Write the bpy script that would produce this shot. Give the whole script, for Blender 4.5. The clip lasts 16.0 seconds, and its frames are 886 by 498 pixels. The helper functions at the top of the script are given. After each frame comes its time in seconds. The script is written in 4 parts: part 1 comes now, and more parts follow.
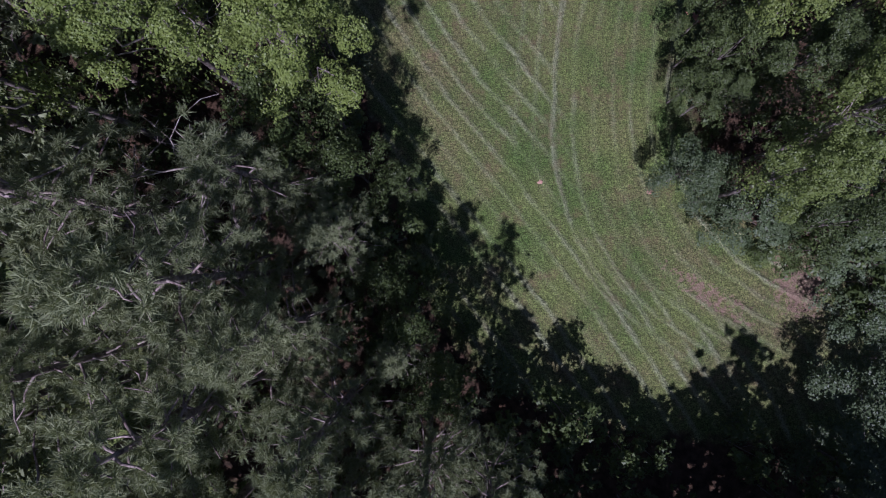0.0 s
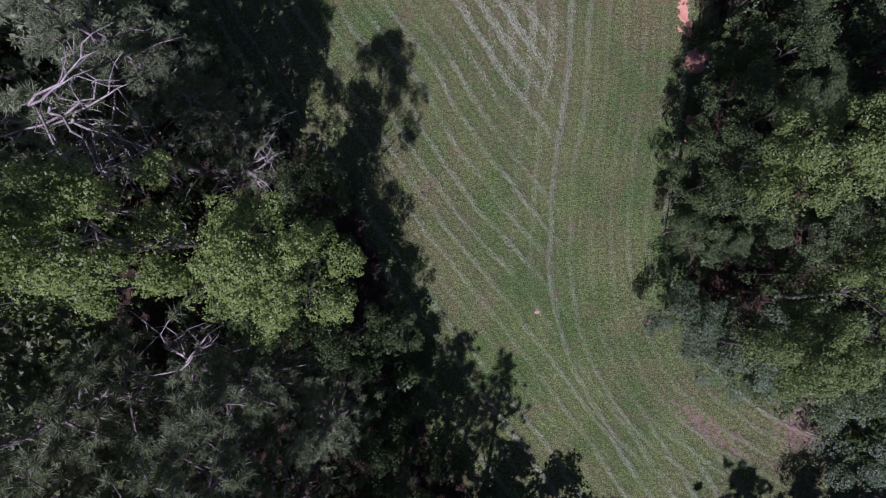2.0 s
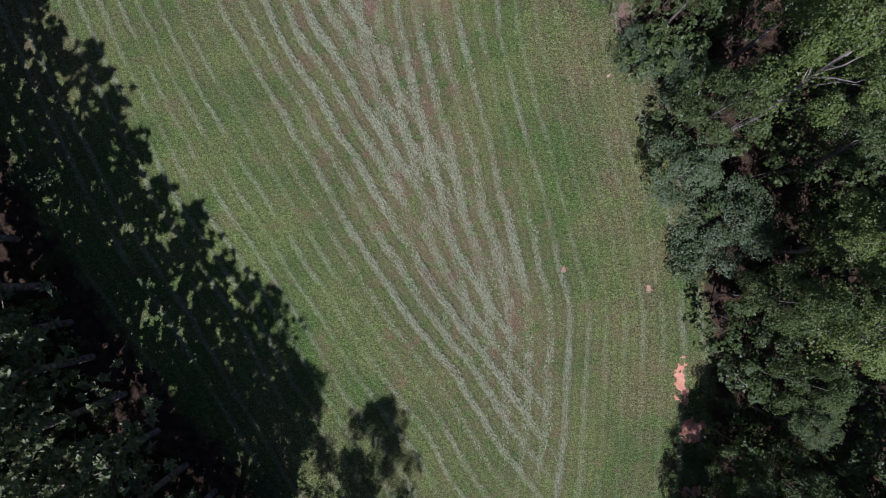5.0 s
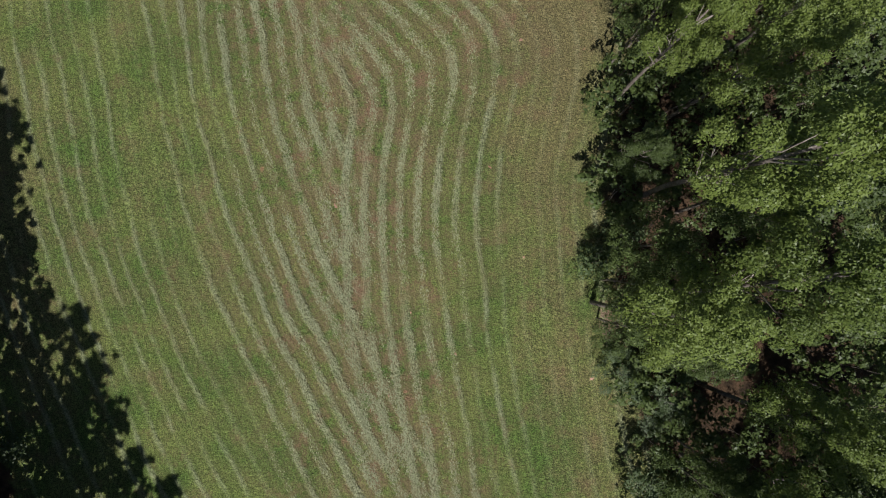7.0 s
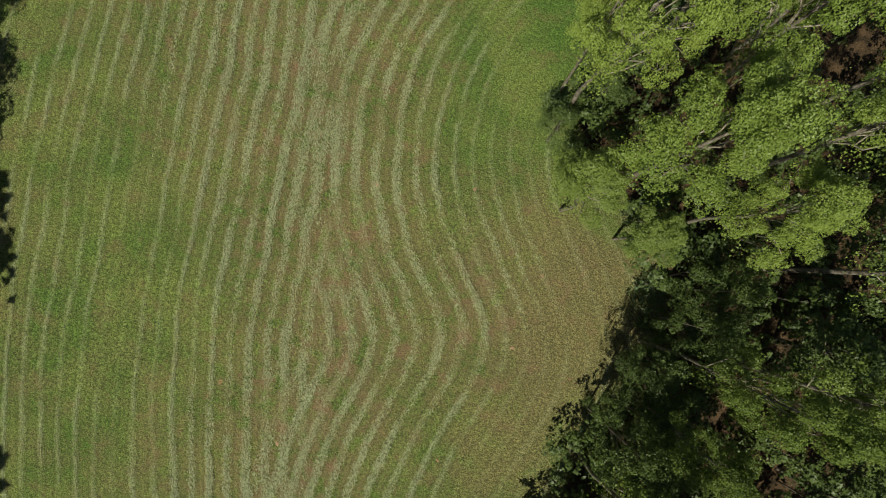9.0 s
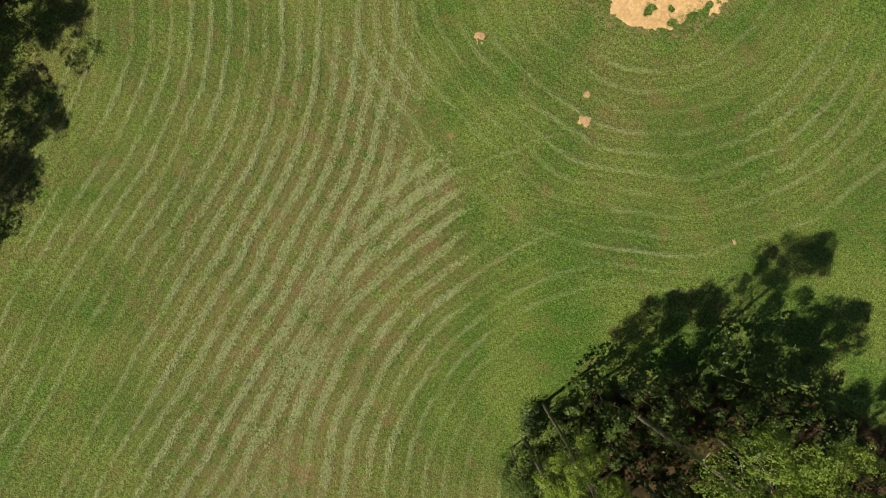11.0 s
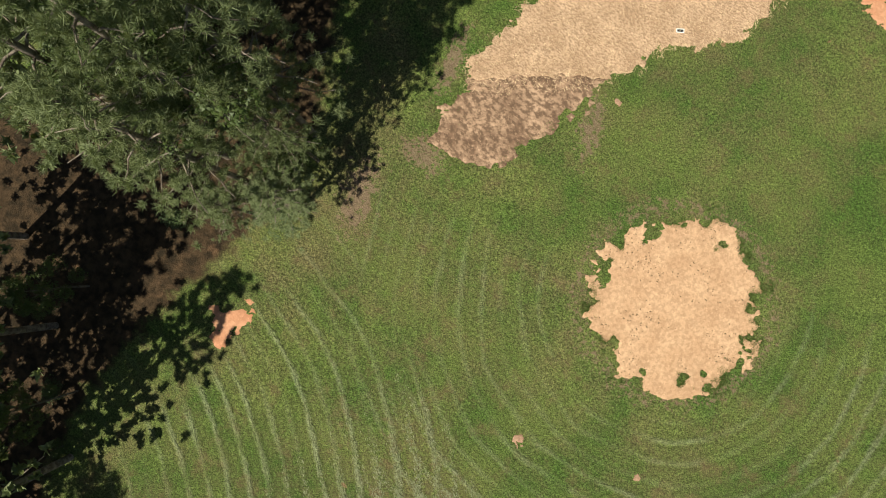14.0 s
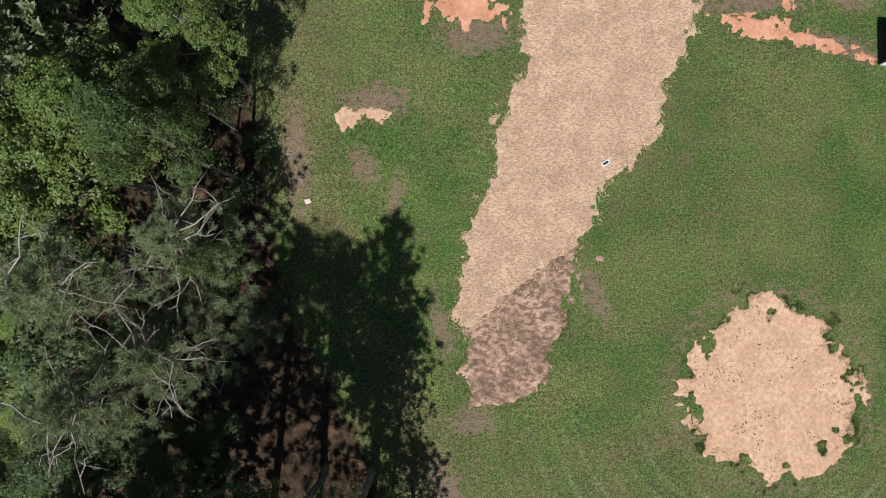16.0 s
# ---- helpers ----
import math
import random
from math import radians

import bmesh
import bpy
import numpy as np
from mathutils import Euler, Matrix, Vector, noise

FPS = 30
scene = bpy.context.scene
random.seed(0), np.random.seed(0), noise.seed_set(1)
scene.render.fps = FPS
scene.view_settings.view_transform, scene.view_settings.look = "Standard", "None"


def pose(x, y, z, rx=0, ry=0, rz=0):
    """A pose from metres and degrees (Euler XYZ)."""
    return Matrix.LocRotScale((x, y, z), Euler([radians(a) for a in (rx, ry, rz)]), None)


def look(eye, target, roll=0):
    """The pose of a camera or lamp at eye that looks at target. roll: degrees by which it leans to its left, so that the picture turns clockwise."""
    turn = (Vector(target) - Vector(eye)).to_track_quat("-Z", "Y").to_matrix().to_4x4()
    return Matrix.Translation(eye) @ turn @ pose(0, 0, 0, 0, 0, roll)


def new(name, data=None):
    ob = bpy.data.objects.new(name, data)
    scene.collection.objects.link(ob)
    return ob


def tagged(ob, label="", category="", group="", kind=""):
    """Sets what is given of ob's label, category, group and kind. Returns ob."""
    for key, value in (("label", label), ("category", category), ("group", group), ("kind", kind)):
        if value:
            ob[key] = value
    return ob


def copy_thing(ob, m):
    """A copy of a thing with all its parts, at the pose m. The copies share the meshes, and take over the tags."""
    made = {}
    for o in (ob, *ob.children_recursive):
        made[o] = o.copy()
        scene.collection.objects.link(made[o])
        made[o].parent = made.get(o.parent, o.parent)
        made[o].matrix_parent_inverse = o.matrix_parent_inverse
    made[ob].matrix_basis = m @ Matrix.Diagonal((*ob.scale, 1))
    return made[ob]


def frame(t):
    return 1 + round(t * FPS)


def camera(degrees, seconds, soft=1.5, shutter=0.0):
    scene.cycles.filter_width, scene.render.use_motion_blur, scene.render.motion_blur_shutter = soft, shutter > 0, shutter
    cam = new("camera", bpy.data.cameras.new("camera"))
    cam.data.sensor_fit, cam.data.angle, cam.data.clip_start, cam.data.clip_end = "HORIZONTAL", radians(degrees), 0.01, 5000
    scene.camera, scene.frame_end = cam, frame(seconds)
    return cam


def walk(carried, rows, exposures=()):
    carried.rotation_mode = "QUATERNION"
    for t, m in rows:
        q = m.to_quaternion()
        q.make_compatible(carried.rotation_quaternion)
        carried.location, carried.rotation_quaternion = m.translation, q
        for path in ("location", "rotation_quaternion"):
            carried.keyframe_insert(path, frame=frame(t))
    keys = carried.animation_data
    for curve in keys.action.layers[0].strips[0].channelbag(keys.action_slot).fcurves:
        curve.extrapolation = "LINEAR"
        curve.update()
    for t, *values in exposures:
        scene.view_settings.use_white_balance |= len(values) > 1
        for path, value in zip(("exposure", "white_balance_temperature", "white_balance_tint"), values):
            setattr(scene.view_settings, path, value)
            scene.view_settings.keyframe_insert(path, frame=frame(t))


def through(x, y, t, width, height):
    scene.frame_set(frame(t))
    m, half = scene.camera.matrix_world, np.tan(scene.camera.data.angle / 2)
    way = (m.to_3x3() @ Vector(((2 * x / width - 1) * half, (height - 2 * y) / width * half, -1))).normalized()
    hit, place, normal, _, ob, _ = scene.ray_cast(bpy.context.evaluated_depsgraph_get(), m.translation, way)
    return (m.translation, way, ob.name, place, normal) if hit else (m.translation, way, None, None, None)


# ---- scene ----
cam = camera(74.0, 16.0, 1.1)
# seconds, x, y, height, heading (to the left), tilt ahead, turn to the right
PATH = [
    (0, 0.00, 0.00, 45.01, 0.00, 1.51, -0.47),
    (0.5, 0.10, 1.51, 44.90, 0.16, 1.51, -0.47),
    (1, 0.16, 3.77, 44.93, 0.17, 1.53, -0.47),
    (1.5, 0.21, 6.55, 44.90, 0.15, 1.55, -0.46),
    (2, 0.27, 9.87, 44.87, 0.07, 1.58, -0.46),
    (2.5, 0.35, 13.65, 44.84, 0.11, 1.60, -0.45),
    (3, 0.35, 17.83, 44.93, 0.10, 1.62, -0.44),
    (3.5, 0.38, 22.30, 44.98, 0.11, 1.63, -0.42),
    (4, 0.44, 27.23, 44.99, 0.13, 1.64, -0.40),
    (4.5, 0.53, 32.52, 45.01, 0.14, 1.64, -0.38),
    (5, 0.64, 38.01, 45.10, 0.12, 1.65, -0.38),
    (5.5, 0.75, 43.60, 45.28, 0.04, 1.68, -0.38),
    (6, 0.87, 49.19, 45.54, -0.06, 1.72, -0.40),
    (6.5, 1.02, 54.86, 45.68, 0.72, 1.74, -0.40),
    (7, 1.35, 60.49, 45.66, 4.12, 1.77, -0.38),
    (7.5, 1.33, 66.08, 45.56, 9.02, 1.80, -0.37),
    (8, 0.89, 71.59, 45.58, 13.29, 1.83, -0.35),
    (8.5, -0.01, 77.00, 45.59, 18.23, 1.86, -0.34),
    (9, -1.26, 82.24, 45.59, 24.16, 1.88, -0.35),
    (9.5, -2.99, 87.30, 45.53, 31.20, 1.90, -0.35),
    (10, -5.13, 92.16, 45.52, 37.29, 1.92, -0.35),
    (10.5, -7.96, 96.66, 45.59, 41.58, 1.93, -0.36),
    (11, -11.32, 100.87, 45.71, 44.20, 1.94, -0.38),
    (11.5, -15.03, 104.84, 45.85, 45.30, 1.94, -0.41),
    (12, -18.90, 108.64, 45.98, 44.99, 1.94, -0.46),
    (12.5, -22.81, 112.38, 46.09, 44.04, 1.95, -0.52),
    (13, -26.67, 116.11, 46.08, 41.89, 1.96, -0.59),
    (13.5, -30.37, 119.99, 46.10, 38.27, 1.96, -0.65),
    (14, -33.79, 124.05, 46.11, 32.76, 1.95, -0.71),
    (14.5, -36.66, 128.34, 46.04, 25.24, 1.96, -0.75),
    (15, -38.79, 132.86, 45.86, 17.43, 1.97, -0.77),
    (15.5, -40.45, 137.61, 45.93, 7.27, 1.98, -0.79),
    (16, -41.39, 142.30, 45.97, -4.32, 1.99, -0.79),
]
EXPOSURES = [(0.0, 0.21, 5150, 46), (3.0, 0.24, 5050, 50), (5.5, 0.32, 5350, 27), (7.0, 0.31, 6050, 16), (9.0, 0.35, 7050, -2), (12.5, 0.49, 8700, -14), (14.0, 0.46, 6900, 2), (16.0, 0.36, 5750, 12)]
walk(cam, [(t, pose(x, y, z, 0, 0, turn) @ pose(0, 0, 0, tilt) @ pose(0, 0, 0, 0, -side)) for t, x, y, z, turn, tilt, side in PATH], EXPOSURES)

# ---- light ----
SHADOW = Vector((0.167, 0.986))          # the way the shadows fall
SUN_UP = 56.0
world = bpy.data.worlds.new("sky")
scene.world = world
world.use_nodes = True
wt = world.node_tree
sky = wt.nodes.new("ShaderNodeTexSky")
sky.sky_type = "NISHITA"
sky.sun_disc = False
sky.sun_elevation = radians(SUN_UP)
sky.sun_rotation = math.atan2(-SHADOW.x, -SHADOW.y)
background = wt.nodes["Background"]
background.inputs["Strength"].default_value = 0.040
wt.links.new(sky.outputs[0], background.inputs["Color"])
sun_data = bpy.data.lights.new("sun", "SUN")
sun_data.energy, sun_data.angle, sun_data.color = 5.0, radians(0.53), (1.0, 0.95, 0.86)
sun = new("sun", sun_data)
up = math.tan(radians(SUN_UP))
sun.matrix_world = look((-20 - SHADOW.x * 60, 70 - SHADOW.y * 60, 60 * up), (-20, 70, 0))


# ---- materials ----
class Nodes:
    """A short hand for node materials."""

    def __init__(self, name):
        self.mat = bpy.data.materials.new(name)
        self.mat.use_nodes = True
        self.t = self.mat.node_tree
        self.out = self.t.nodes["Material Output"]
        self.bsdf = self.t.nodes["Principled BSDF"]
        self.obj = None

    def put(self, socket, value):
        if isinstance(value, bpy.types.NodeSocket):
            self.t.links.new(value, socket)
        else:
            if socket.type == "RGBA" and len(value) == 3:
                value = (*value, 1)
            socket.default_value = value

    def pos(self):
        if not self.obj:
            self.obj = self.t.nodes.new("ShaderNodeNewGeometry").outputs["Position"]
        return self.obj

    def noise(self, scale, detail=4.0, rough=0.55, vector=None, distort=0.0):
        n = self.t.nodes.new("ShaderNodeTexNoise")
        n.inputs["Scale"].default_value, n.inputs["Detail"].default_value = scale, detail
        n.inputs["Roughness"].default_value, n.inputs["Distortion"].default_value = rough, distort
        self.t.links.new(vector or self.pos(), n.inputs["Vector"])
        return n.outputs["Fac"]

    def math(self, op, a, b=0.0, c=0.0):
        n = self.t.nodes.new("ShaderNodeMath")
        n.operation = op
        for socket, value in zip(n.inputs, (a, b, c)):
            self.put(socket, value)
        return n.outputs[0]

    def ramp(self, fac, low, high, a=0.0, b=1.0):
        n = self.t.nodes.new("ShaderNodeMapRange")
        n.interpolation_type = "SMOOTHSTEP"
        for key, value in zip(("Value", "From Min", "From Max", "To Min", "To Max"), (fac, low, high, a, b)):
            self.put(n.inputs[key], value)
        return n.outputs[0]

    def mix(self, fac, a, b):
        n = self.t.nodes.new("ShaderNodeMix")
        n.data_type = "RGBA"
        for socket, value in zip((n.inputs[0], n.inputs[6], n.inputs[7]), (fac, a, b)):
            self.put(socket, value)
        return n.outputs[2]

    def attr(self, name):
        n = self.t.nodes.new("ShaderNodeAttribute")
        n.attribute_name = name
        split = self.t.nodes.new("ShaderNodeSeparateXYZ")
        self.t.links.new(n.outputs["Vector"], split.inputs[0])
        return split.outputs

    def scaled(self, factors, turn=0.0):
        n = self.t.nodes.new("ShaderNodeMapping")
        self.t.links.new(self.pos(), n.inputs["Vector"])
        n.inputs["Scale"].default_value = factors
        n.inputs["Rotation"].default_value = (0, 0, turn)
        return n.outputs[0]

    def done(self, color, rough=0.85, bump=None, strength=0.5, distance=0.05, gloss=0.3):
        self.put(self.bsdf.inputs["Base Color"], color)
        self.put(self.bsdf.inputs["Roughness"], rough)
        self.put(self.bsdf.inputs["Specular IOR Level"], gloss)
        if bump is not None:
            n = self.t.nodes.new("ShaderNodeBump")
            n.inputs["Strength"].default_value, n.inputs["Distance"].default_value = strength, distance
            self.t.links.new(bump, n.inputs["Height"])
            self.t.links.new(n.outputs[0], self.bsdf.inputs["Normal"])
        return self.mat


def ground_material():
    """Mown grass with rows of pale clippings, worn brown in places, and leaf litter under the trees."""
    n = Nodes("mown_grass")
    across = n.attr("across")        # metres across the three sets of mowing rows
    share = n.attr("share")          # how far each set shows
    cover = n.attr("cover")          # litter, dryness, lushness
    fine = n.noise(9.0, 5.0, 0.7)
    mid = n.noise(1.3, 4.0, 0.6)
    wide = n.noise(0.16, 3.0, 0.55)
    patch = n.noise(0.45, 4.0, 0.6)
    wobble = n.math("ADD", n.math("MULTIPLY", n.math("SUBTRACT", n.noise(0.6, 2.0), 0.5), 0.22), n.math("MULTIPLY", n.math("SUBTRACT", n.noise(2.2, 3.0), 0.5), 0.26))
    green = n.mix(n.ramp(wide, 0.35, 0.65), (0.070, 0.124, 0.025), (0.134, 0.174, 0.045))
    brown = n.mix(n.ramp(fine, 0.3, 0.7), (0.140, 0.098, 0.054), (0.235, 0.162, 0.096))
    dry = n.math("ADD", n.math("MULTIPLY", patch, 0.9), n.math("MULTIPLY", cover[1], 0.42))
    color = n.mix(n.ramp(n.math("ADD", dry, n.math("MULTIPLY", n.math("SUBTRACT", n.noise(3.0, 4.0, 0.7), 0.5), 0.5)), 0.36, 0.95, 0.0, 0.62), green, brown)
    clump = n.ramp(n.noise(4.2, 3.0, 0.65), 0.30, 0.70, 0.66, 1.34)
    blade = n.ramp(n.noise(10.0, 4.0, 0.75), 0.32, 0.68, 0.24, 1.82)
    shade = n.t.nodes.new("ShaderNodeMix")
    shade.data_type, shade.blend_type = "RGBA", "MULTIPLY"
    shade.inputs[0].default_value = 1.0
    grey = n.t.nodes.new("ShaderNodeCombineColor")
    for k in range(3):
        n.put(grey.inputs[k], n.math("MULTIPLY", clump, blade))
    n.put(shade.inputs[6], color)
    n.put(shade.inputs[7], grey.outputs[0])
    color = shade.outputs[2]
    tone = n.ramp(n.math("ADD", n.math("MULTIPLY", n.noise(0.9, 4.0, 0.65), 0.6), n.math("MULTIPLY", wide, 0.4)), 0.35, 0.65, 0.0, 0.42)
    color = n.mix(tone, color, n.mix(0.5, color, (0.036, 0.058, 0.012)))
    lines, row_shade = None, None
    heavy = n.attr("heavy")[0]
    place = n.t.nodes.new("ShaderNodeSeparateXYZ")
    n.t.links.new(n.pos(), place.inputs[0])
    for k, width in enumerate((1.46, 1.5, 1.55)):
        u = n.math("DIVIDE", n.math("ADD", across[k], wobble), width)
        saw = n.math("PINGPONG", u, 0.5)
        half = n.math("ADD", n.ramp(heavy, 0.1, 0.9, 0.105, (0.20, 0.19, 0.13)[k]), n.math("ADD", n.math("MULTIPLY", n.math("SUBTRACT", n.noise(0.5, 3.0), 0.5), 0.16), n.math("MULTIPLY", n.math("SUBTRACT", n.noise(2.6, 4.0, 0.7), 0.5), 0.30)))
        line = n.ramp(saw, n.math("ADD", half, 0.13), n.math("SUBTRACT", half, 0.10))
        # painted shade: a broken dark band down the flanks of each row
        gap = n.math("MULTIPLY", n.ramp(n.math("ABSOLUTE", n.math("SUBTRACT", saw, n.math("ADD", half, 0.16))), 0.13, 0.0), n.math("MULTIPLY", share[k], n.ramp(n.noise(1.4 + 0.1 * k, 4.0, 0.7), 0.32, 0.62)))
        row_shade = gap if row_shade is None else n.math("MAXIMUM", row_shade, gap)
        each = n.t.nodes.new("ShaderNodeTexWhiteNoise")
        each.noise_dimensions = "1D"
        n.put(each.inputs["W"], n.math("ADD", n.math("ROUND", u), 37.0 * k))
        line = n.math("MULTIPLY", line, n.ramp(n.math("ADD", each.outputs["Value"], n.math("MULTIPLY", n.math("SUBTRACT", n.noise(0.07, 3.0), 0.5), 2.4)), 0.05, 1.0, 0.20, 1.15))
        # long fibres that run with the row
        fibre = n.t.nodes.new("ShaderNodeCombineXYZ")
        for m, value in enumerate((n.math("MULTIPLY", across[k], 9.0), n.math("MULTIPLY", place.outputs[0], 1.7), n.math("MULTIPLY", place.outputs[1], 1.7))):
            n.put(fibre.inputs[m], value)
        strand = n.ramp(n.noise(1.0, 4.0, 0.7, fibre.outputs[0]), 0.28, 0.62, 0.40, 1.0)
        broken = n.ramp(n.noise(0.2 + 0.03 * k, 4.0, 0.6), 0.33, 0.57, 0.10, 1.0)
        line = n.math("MULTIPLY", n.math("MULTIPLY", line, n.math("MULTIPLY", broken, strand)), n.math("MULTIPLY", share[k], n.ramp(heavy, 0.0, 0.8, (0.58, 0.62, 0.50)[k], 0.86)))
        lines = line if lines is None else n.math("MAXIMUM", lines, line)
    worn_row = n.math("MULTIPLY", n.math("MULTIPLY", heavy, n.ramp(n.noise(0.8, 4.0, 0.7), 0.34, 0.58)), 0.72)
    color = n.mix(worn_row, color, brown)
    # the rows' shadow sides are darkened into the grass colour here
    color = n.mix(n.math("MULTIPLY", row_shade, 0.34), color, (0.052, 0.062, 0.022))
    pale = n.mix(n.ramp(n.math("MULTIPLY", clump, blade), 0.5, 1.5), (0.226, 0.264, 0.140), (0.420, 0.446, 0.265))
    pale = n.mix(n.ramp(n.noise(0.13, 2.0), 0.5, 0.68, 0.0, 0.6), pale, (0.290, 0.265, 0.140))
    color = n.mix(lines, color, pale)
    red = n.math("MULTIPLY", n.ramp(n.noise(0.42, 5.0, 0.72), 0.52, 0.68), n.ramp(heavy, 0.0, 0.7, 0.28, 0.55))
    color = n.mix(red, color, n.mix(n.ramp(fine, 0.3, 0.7), (0.125, 0.066, 0.044), (0.290, 0.165, 0.110)))
    spots = n.ramp(n.noise(0.62, 2.0, 0.4, n.scaled((1, 1, 1))), 0.765, 0.80)
    color = n.mix(n.math("MULTIPLY", spots, 0.6), color, (0.36, 0.19, 0.12))
    bare = n.math("ADD", n.math("MULTIPLY", cover[2], 1.1), n.math("MULTIPLY", n.math("SUBTRACT", n.noise(1.9, 5.0, 0.8), 0.5), 3.6))
    color = n.mix(n.ramp(bare, 0.60, 0.95, 0.0, 0.75), color, n.mix(n.ramp(fine, 0.3, 0.7), (0.17, 0.105, 0.075), (0.33, 0.22, 0.16)))
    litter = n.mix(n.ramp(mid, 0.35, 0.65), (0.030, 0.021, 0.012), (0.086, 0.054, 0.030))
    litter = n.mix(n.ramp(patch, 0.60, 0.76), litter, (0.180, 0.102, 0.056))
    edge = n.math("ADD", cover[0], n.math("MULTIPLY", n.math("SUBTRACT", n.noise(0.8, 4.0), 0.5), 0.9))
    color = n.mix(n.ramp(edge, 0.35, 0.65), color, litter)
    height = n.math("ADD", n.math("MULTIPLY", n.noise(5.0, 5.0, 0.8), 1.7), n.math("ADD", n.math("MULTIPLY", n.math("MULTIPLY", lines, n.ramp(n.noise(3.0, 4.0, 0.7), 0.25, 0.7, 0.4, 1.0)), 2.6), n.math("MULTIPLY", mid, 0.4)))
    return n.done(color, 0.9, height, 1.0, 0.14, 0.15)


def patch_material(name, dark, light, grain, deep, streak=(1, 1, 1), bumpy=0.6):
    n = Nodes(name)
    base = n.mix(n.ramp(n.noise(0.5, 4.0), 0.3, 0.7), dark, light)
    v = n.scaled(streak, 0.6)
    base = n.mix(n.ramp(n.noise(grain, 4.0, 0.65, v), 0.60, 0.40, 0.0, deep), base, tuple(0.62 * c for c in dark))
    base = n.mix(n.ramp(n.noise(grain * 1.7, 3.0, 0.6, v), 0.55, 0.72, 0.0, 0.5), base, tuple(min(1.0, 1.25 * c) for c in light))
    return n.done(base, 0.95, n.noise(grain * 2, 4.0, 0.7, v), bumpy, 0.06, 0.1)


def leaf_material(name, dark, light, shine=0.5, through=0.28):
    n = Nodes(name)
    geo = n.t.nodes.new("ShaderNodeNewGeometry")
    info = n.t.nodes.new("ShaderNodeObjectInfo")
    color = n.mix(n.math("MULTIPLY_ADD", geo.outputs["Random Per Island"], 0.6, 0.2), dark, light)
    tint = n.mix(info.outputs["Random"], tuple(0.80 * c for c in dark), tuple(1.12 * c for c in light))
    color = n.mix(0.35, color, tint)
    color = n.mix(n.ramp(n.noise(0.7, 3.0), 0.35, 0.7, 0.0, 0.35), color, light)
    n.done(color, shine, None, gloss=0.35)
    thin = n.t.nodes.new("ShaderNodeBsdfTranslucent")
    n.put(thin.inputs["Color"], n.mix(0.5, color, (light[0] * 1.3, light[1] * 1.3, light[2] * 0.6)))
    both = n.t.nodes.new("ShaderNodeMixShader")
    both.inputs[0].default_value = through
    n.t.links.new(n.bsdf.outputs[0], both.inputs[1])
    n.t.links.new(thin.outputs[0], both.inputs[2])
    n.t.links.new(both.outputs[0], n.out.inputs["Surface"])
    return n.mat


def bark_material(name, dark, light):
    n = Nodes(name)
    color = n.mix(n.ramp(n.noise(3.0, 5.0, 0.7), 0.35, 0.65), dark, light)
    color = n.mix(n.ramp(n.noise(0.8, 2.0), 0.55, 0.7, 0.0, 0.4), color, (0.10, 0.11, 0.08))
    return n.done(color, 0.9, n.noise(12.0, 4.0, 0.7, n.scaled((1, 1, 0.3))), 0.8, 0.05, 0.15)


GRASS = ground_material()
SAND = patch_material("pale_sand", (0.44, 0.268, 0.160), (0.55, 0.355, 0.222), 3.2, 0.5)
STRAW = patch_material("straw_mulch", (0.40, 0.26, 0.165), (0.57, 0.39, 0.26), 4.0, 0.85, (1, 2.2, 1), 1.0)
OLD_STRAW = patch_material("weathered_mulch", (0.17, 0.105, 0.070), (0.44, 0.29, 0.195), 1.9, 0.85, (1, 1.4, 1), 1.0)
CLAY = patch_material("red_clay", (0.42, 0.19, 0.105), (0.55, 0.29, 0.175), 2.0, 0.3)
SOIL = patch_material("bare_soil", (0.27, 0.16, 0.105), (0.42, 0.26, 0.18), 5.0, 0.5)
OAK_LEAF = leaf_material("broad_leaves", (0.030, 0.050, 0.013), (0.090, 0.126, 0.034))
BRIGHT_LEAF = leaf_material("bright_leaves", (0.048, 0.080, 0.015), (0.156, 0.204, 0.044))
# yellow-green raised above the other leaves so the lobed crowns look sunlit
SUNNY_LEAF = leaf_material("sunlit_yellow_green_leaves", (0.078, 0.126, 0.022), (0.212, 0.272, 0.058))
GREY_LEAF = leaf_material("greyish_leaves", (0.044, 0.070, 0.024), (0.094, 0.134, 0.054))
NEEDLE = leaf_material("pine_needles", (0.084, 0.114, 0.052), (0.245, 0.282, 0.135), 0.6, 0.28)
TUFT = leaf_material("grass_blades", (0.065, 0.105, 0.022), (0.150, 0.190, 0.055), 0.6, 0.2)
CLIPPING = leaf_material("dry_clippings", (0.150, 0.168, 0.085), (0.285, 0.300, 0.170), 0.7, 0.1)
STRAW_STALK = leaf_material("straw_stalks", (0.38, 0.26, 0.15), (0.70, 0.52, 0.34), 0.6, 0.1)
CLOD = leaf_material("soil_clods", (0.12, 0.085, 0.05), (0.24, 0.17, 0.10), 0.9, 0.02)
BARK = bark_material("grey_bark", (0.09, 0.075, 0.06), (0.22, 0.19, 0.16))
PALE_BARK = bark_material("pale_bark", (0.17, 0.14, 0.11), (0.36, 0.32, 0.27))
PINE_BARK = bark_material("pine_bark", (0.10, 0.075, 0.06), (0.30, 0.25, 0.21))


# ---- helpers for meshes ----
def mesh_object(name, verts, faces, material, smooth=False):
    me = bpy.data.meshes.new(name)
    me.from_pydata([tuple(v) for v in verts], [], [tuple(f) for f in faces])
    me.materials.append(material)
    if smooth:
        me.polygons.foreach_set("use_smooth", [True] * len(me.polygons))
    me.update()
    return new(name, me)


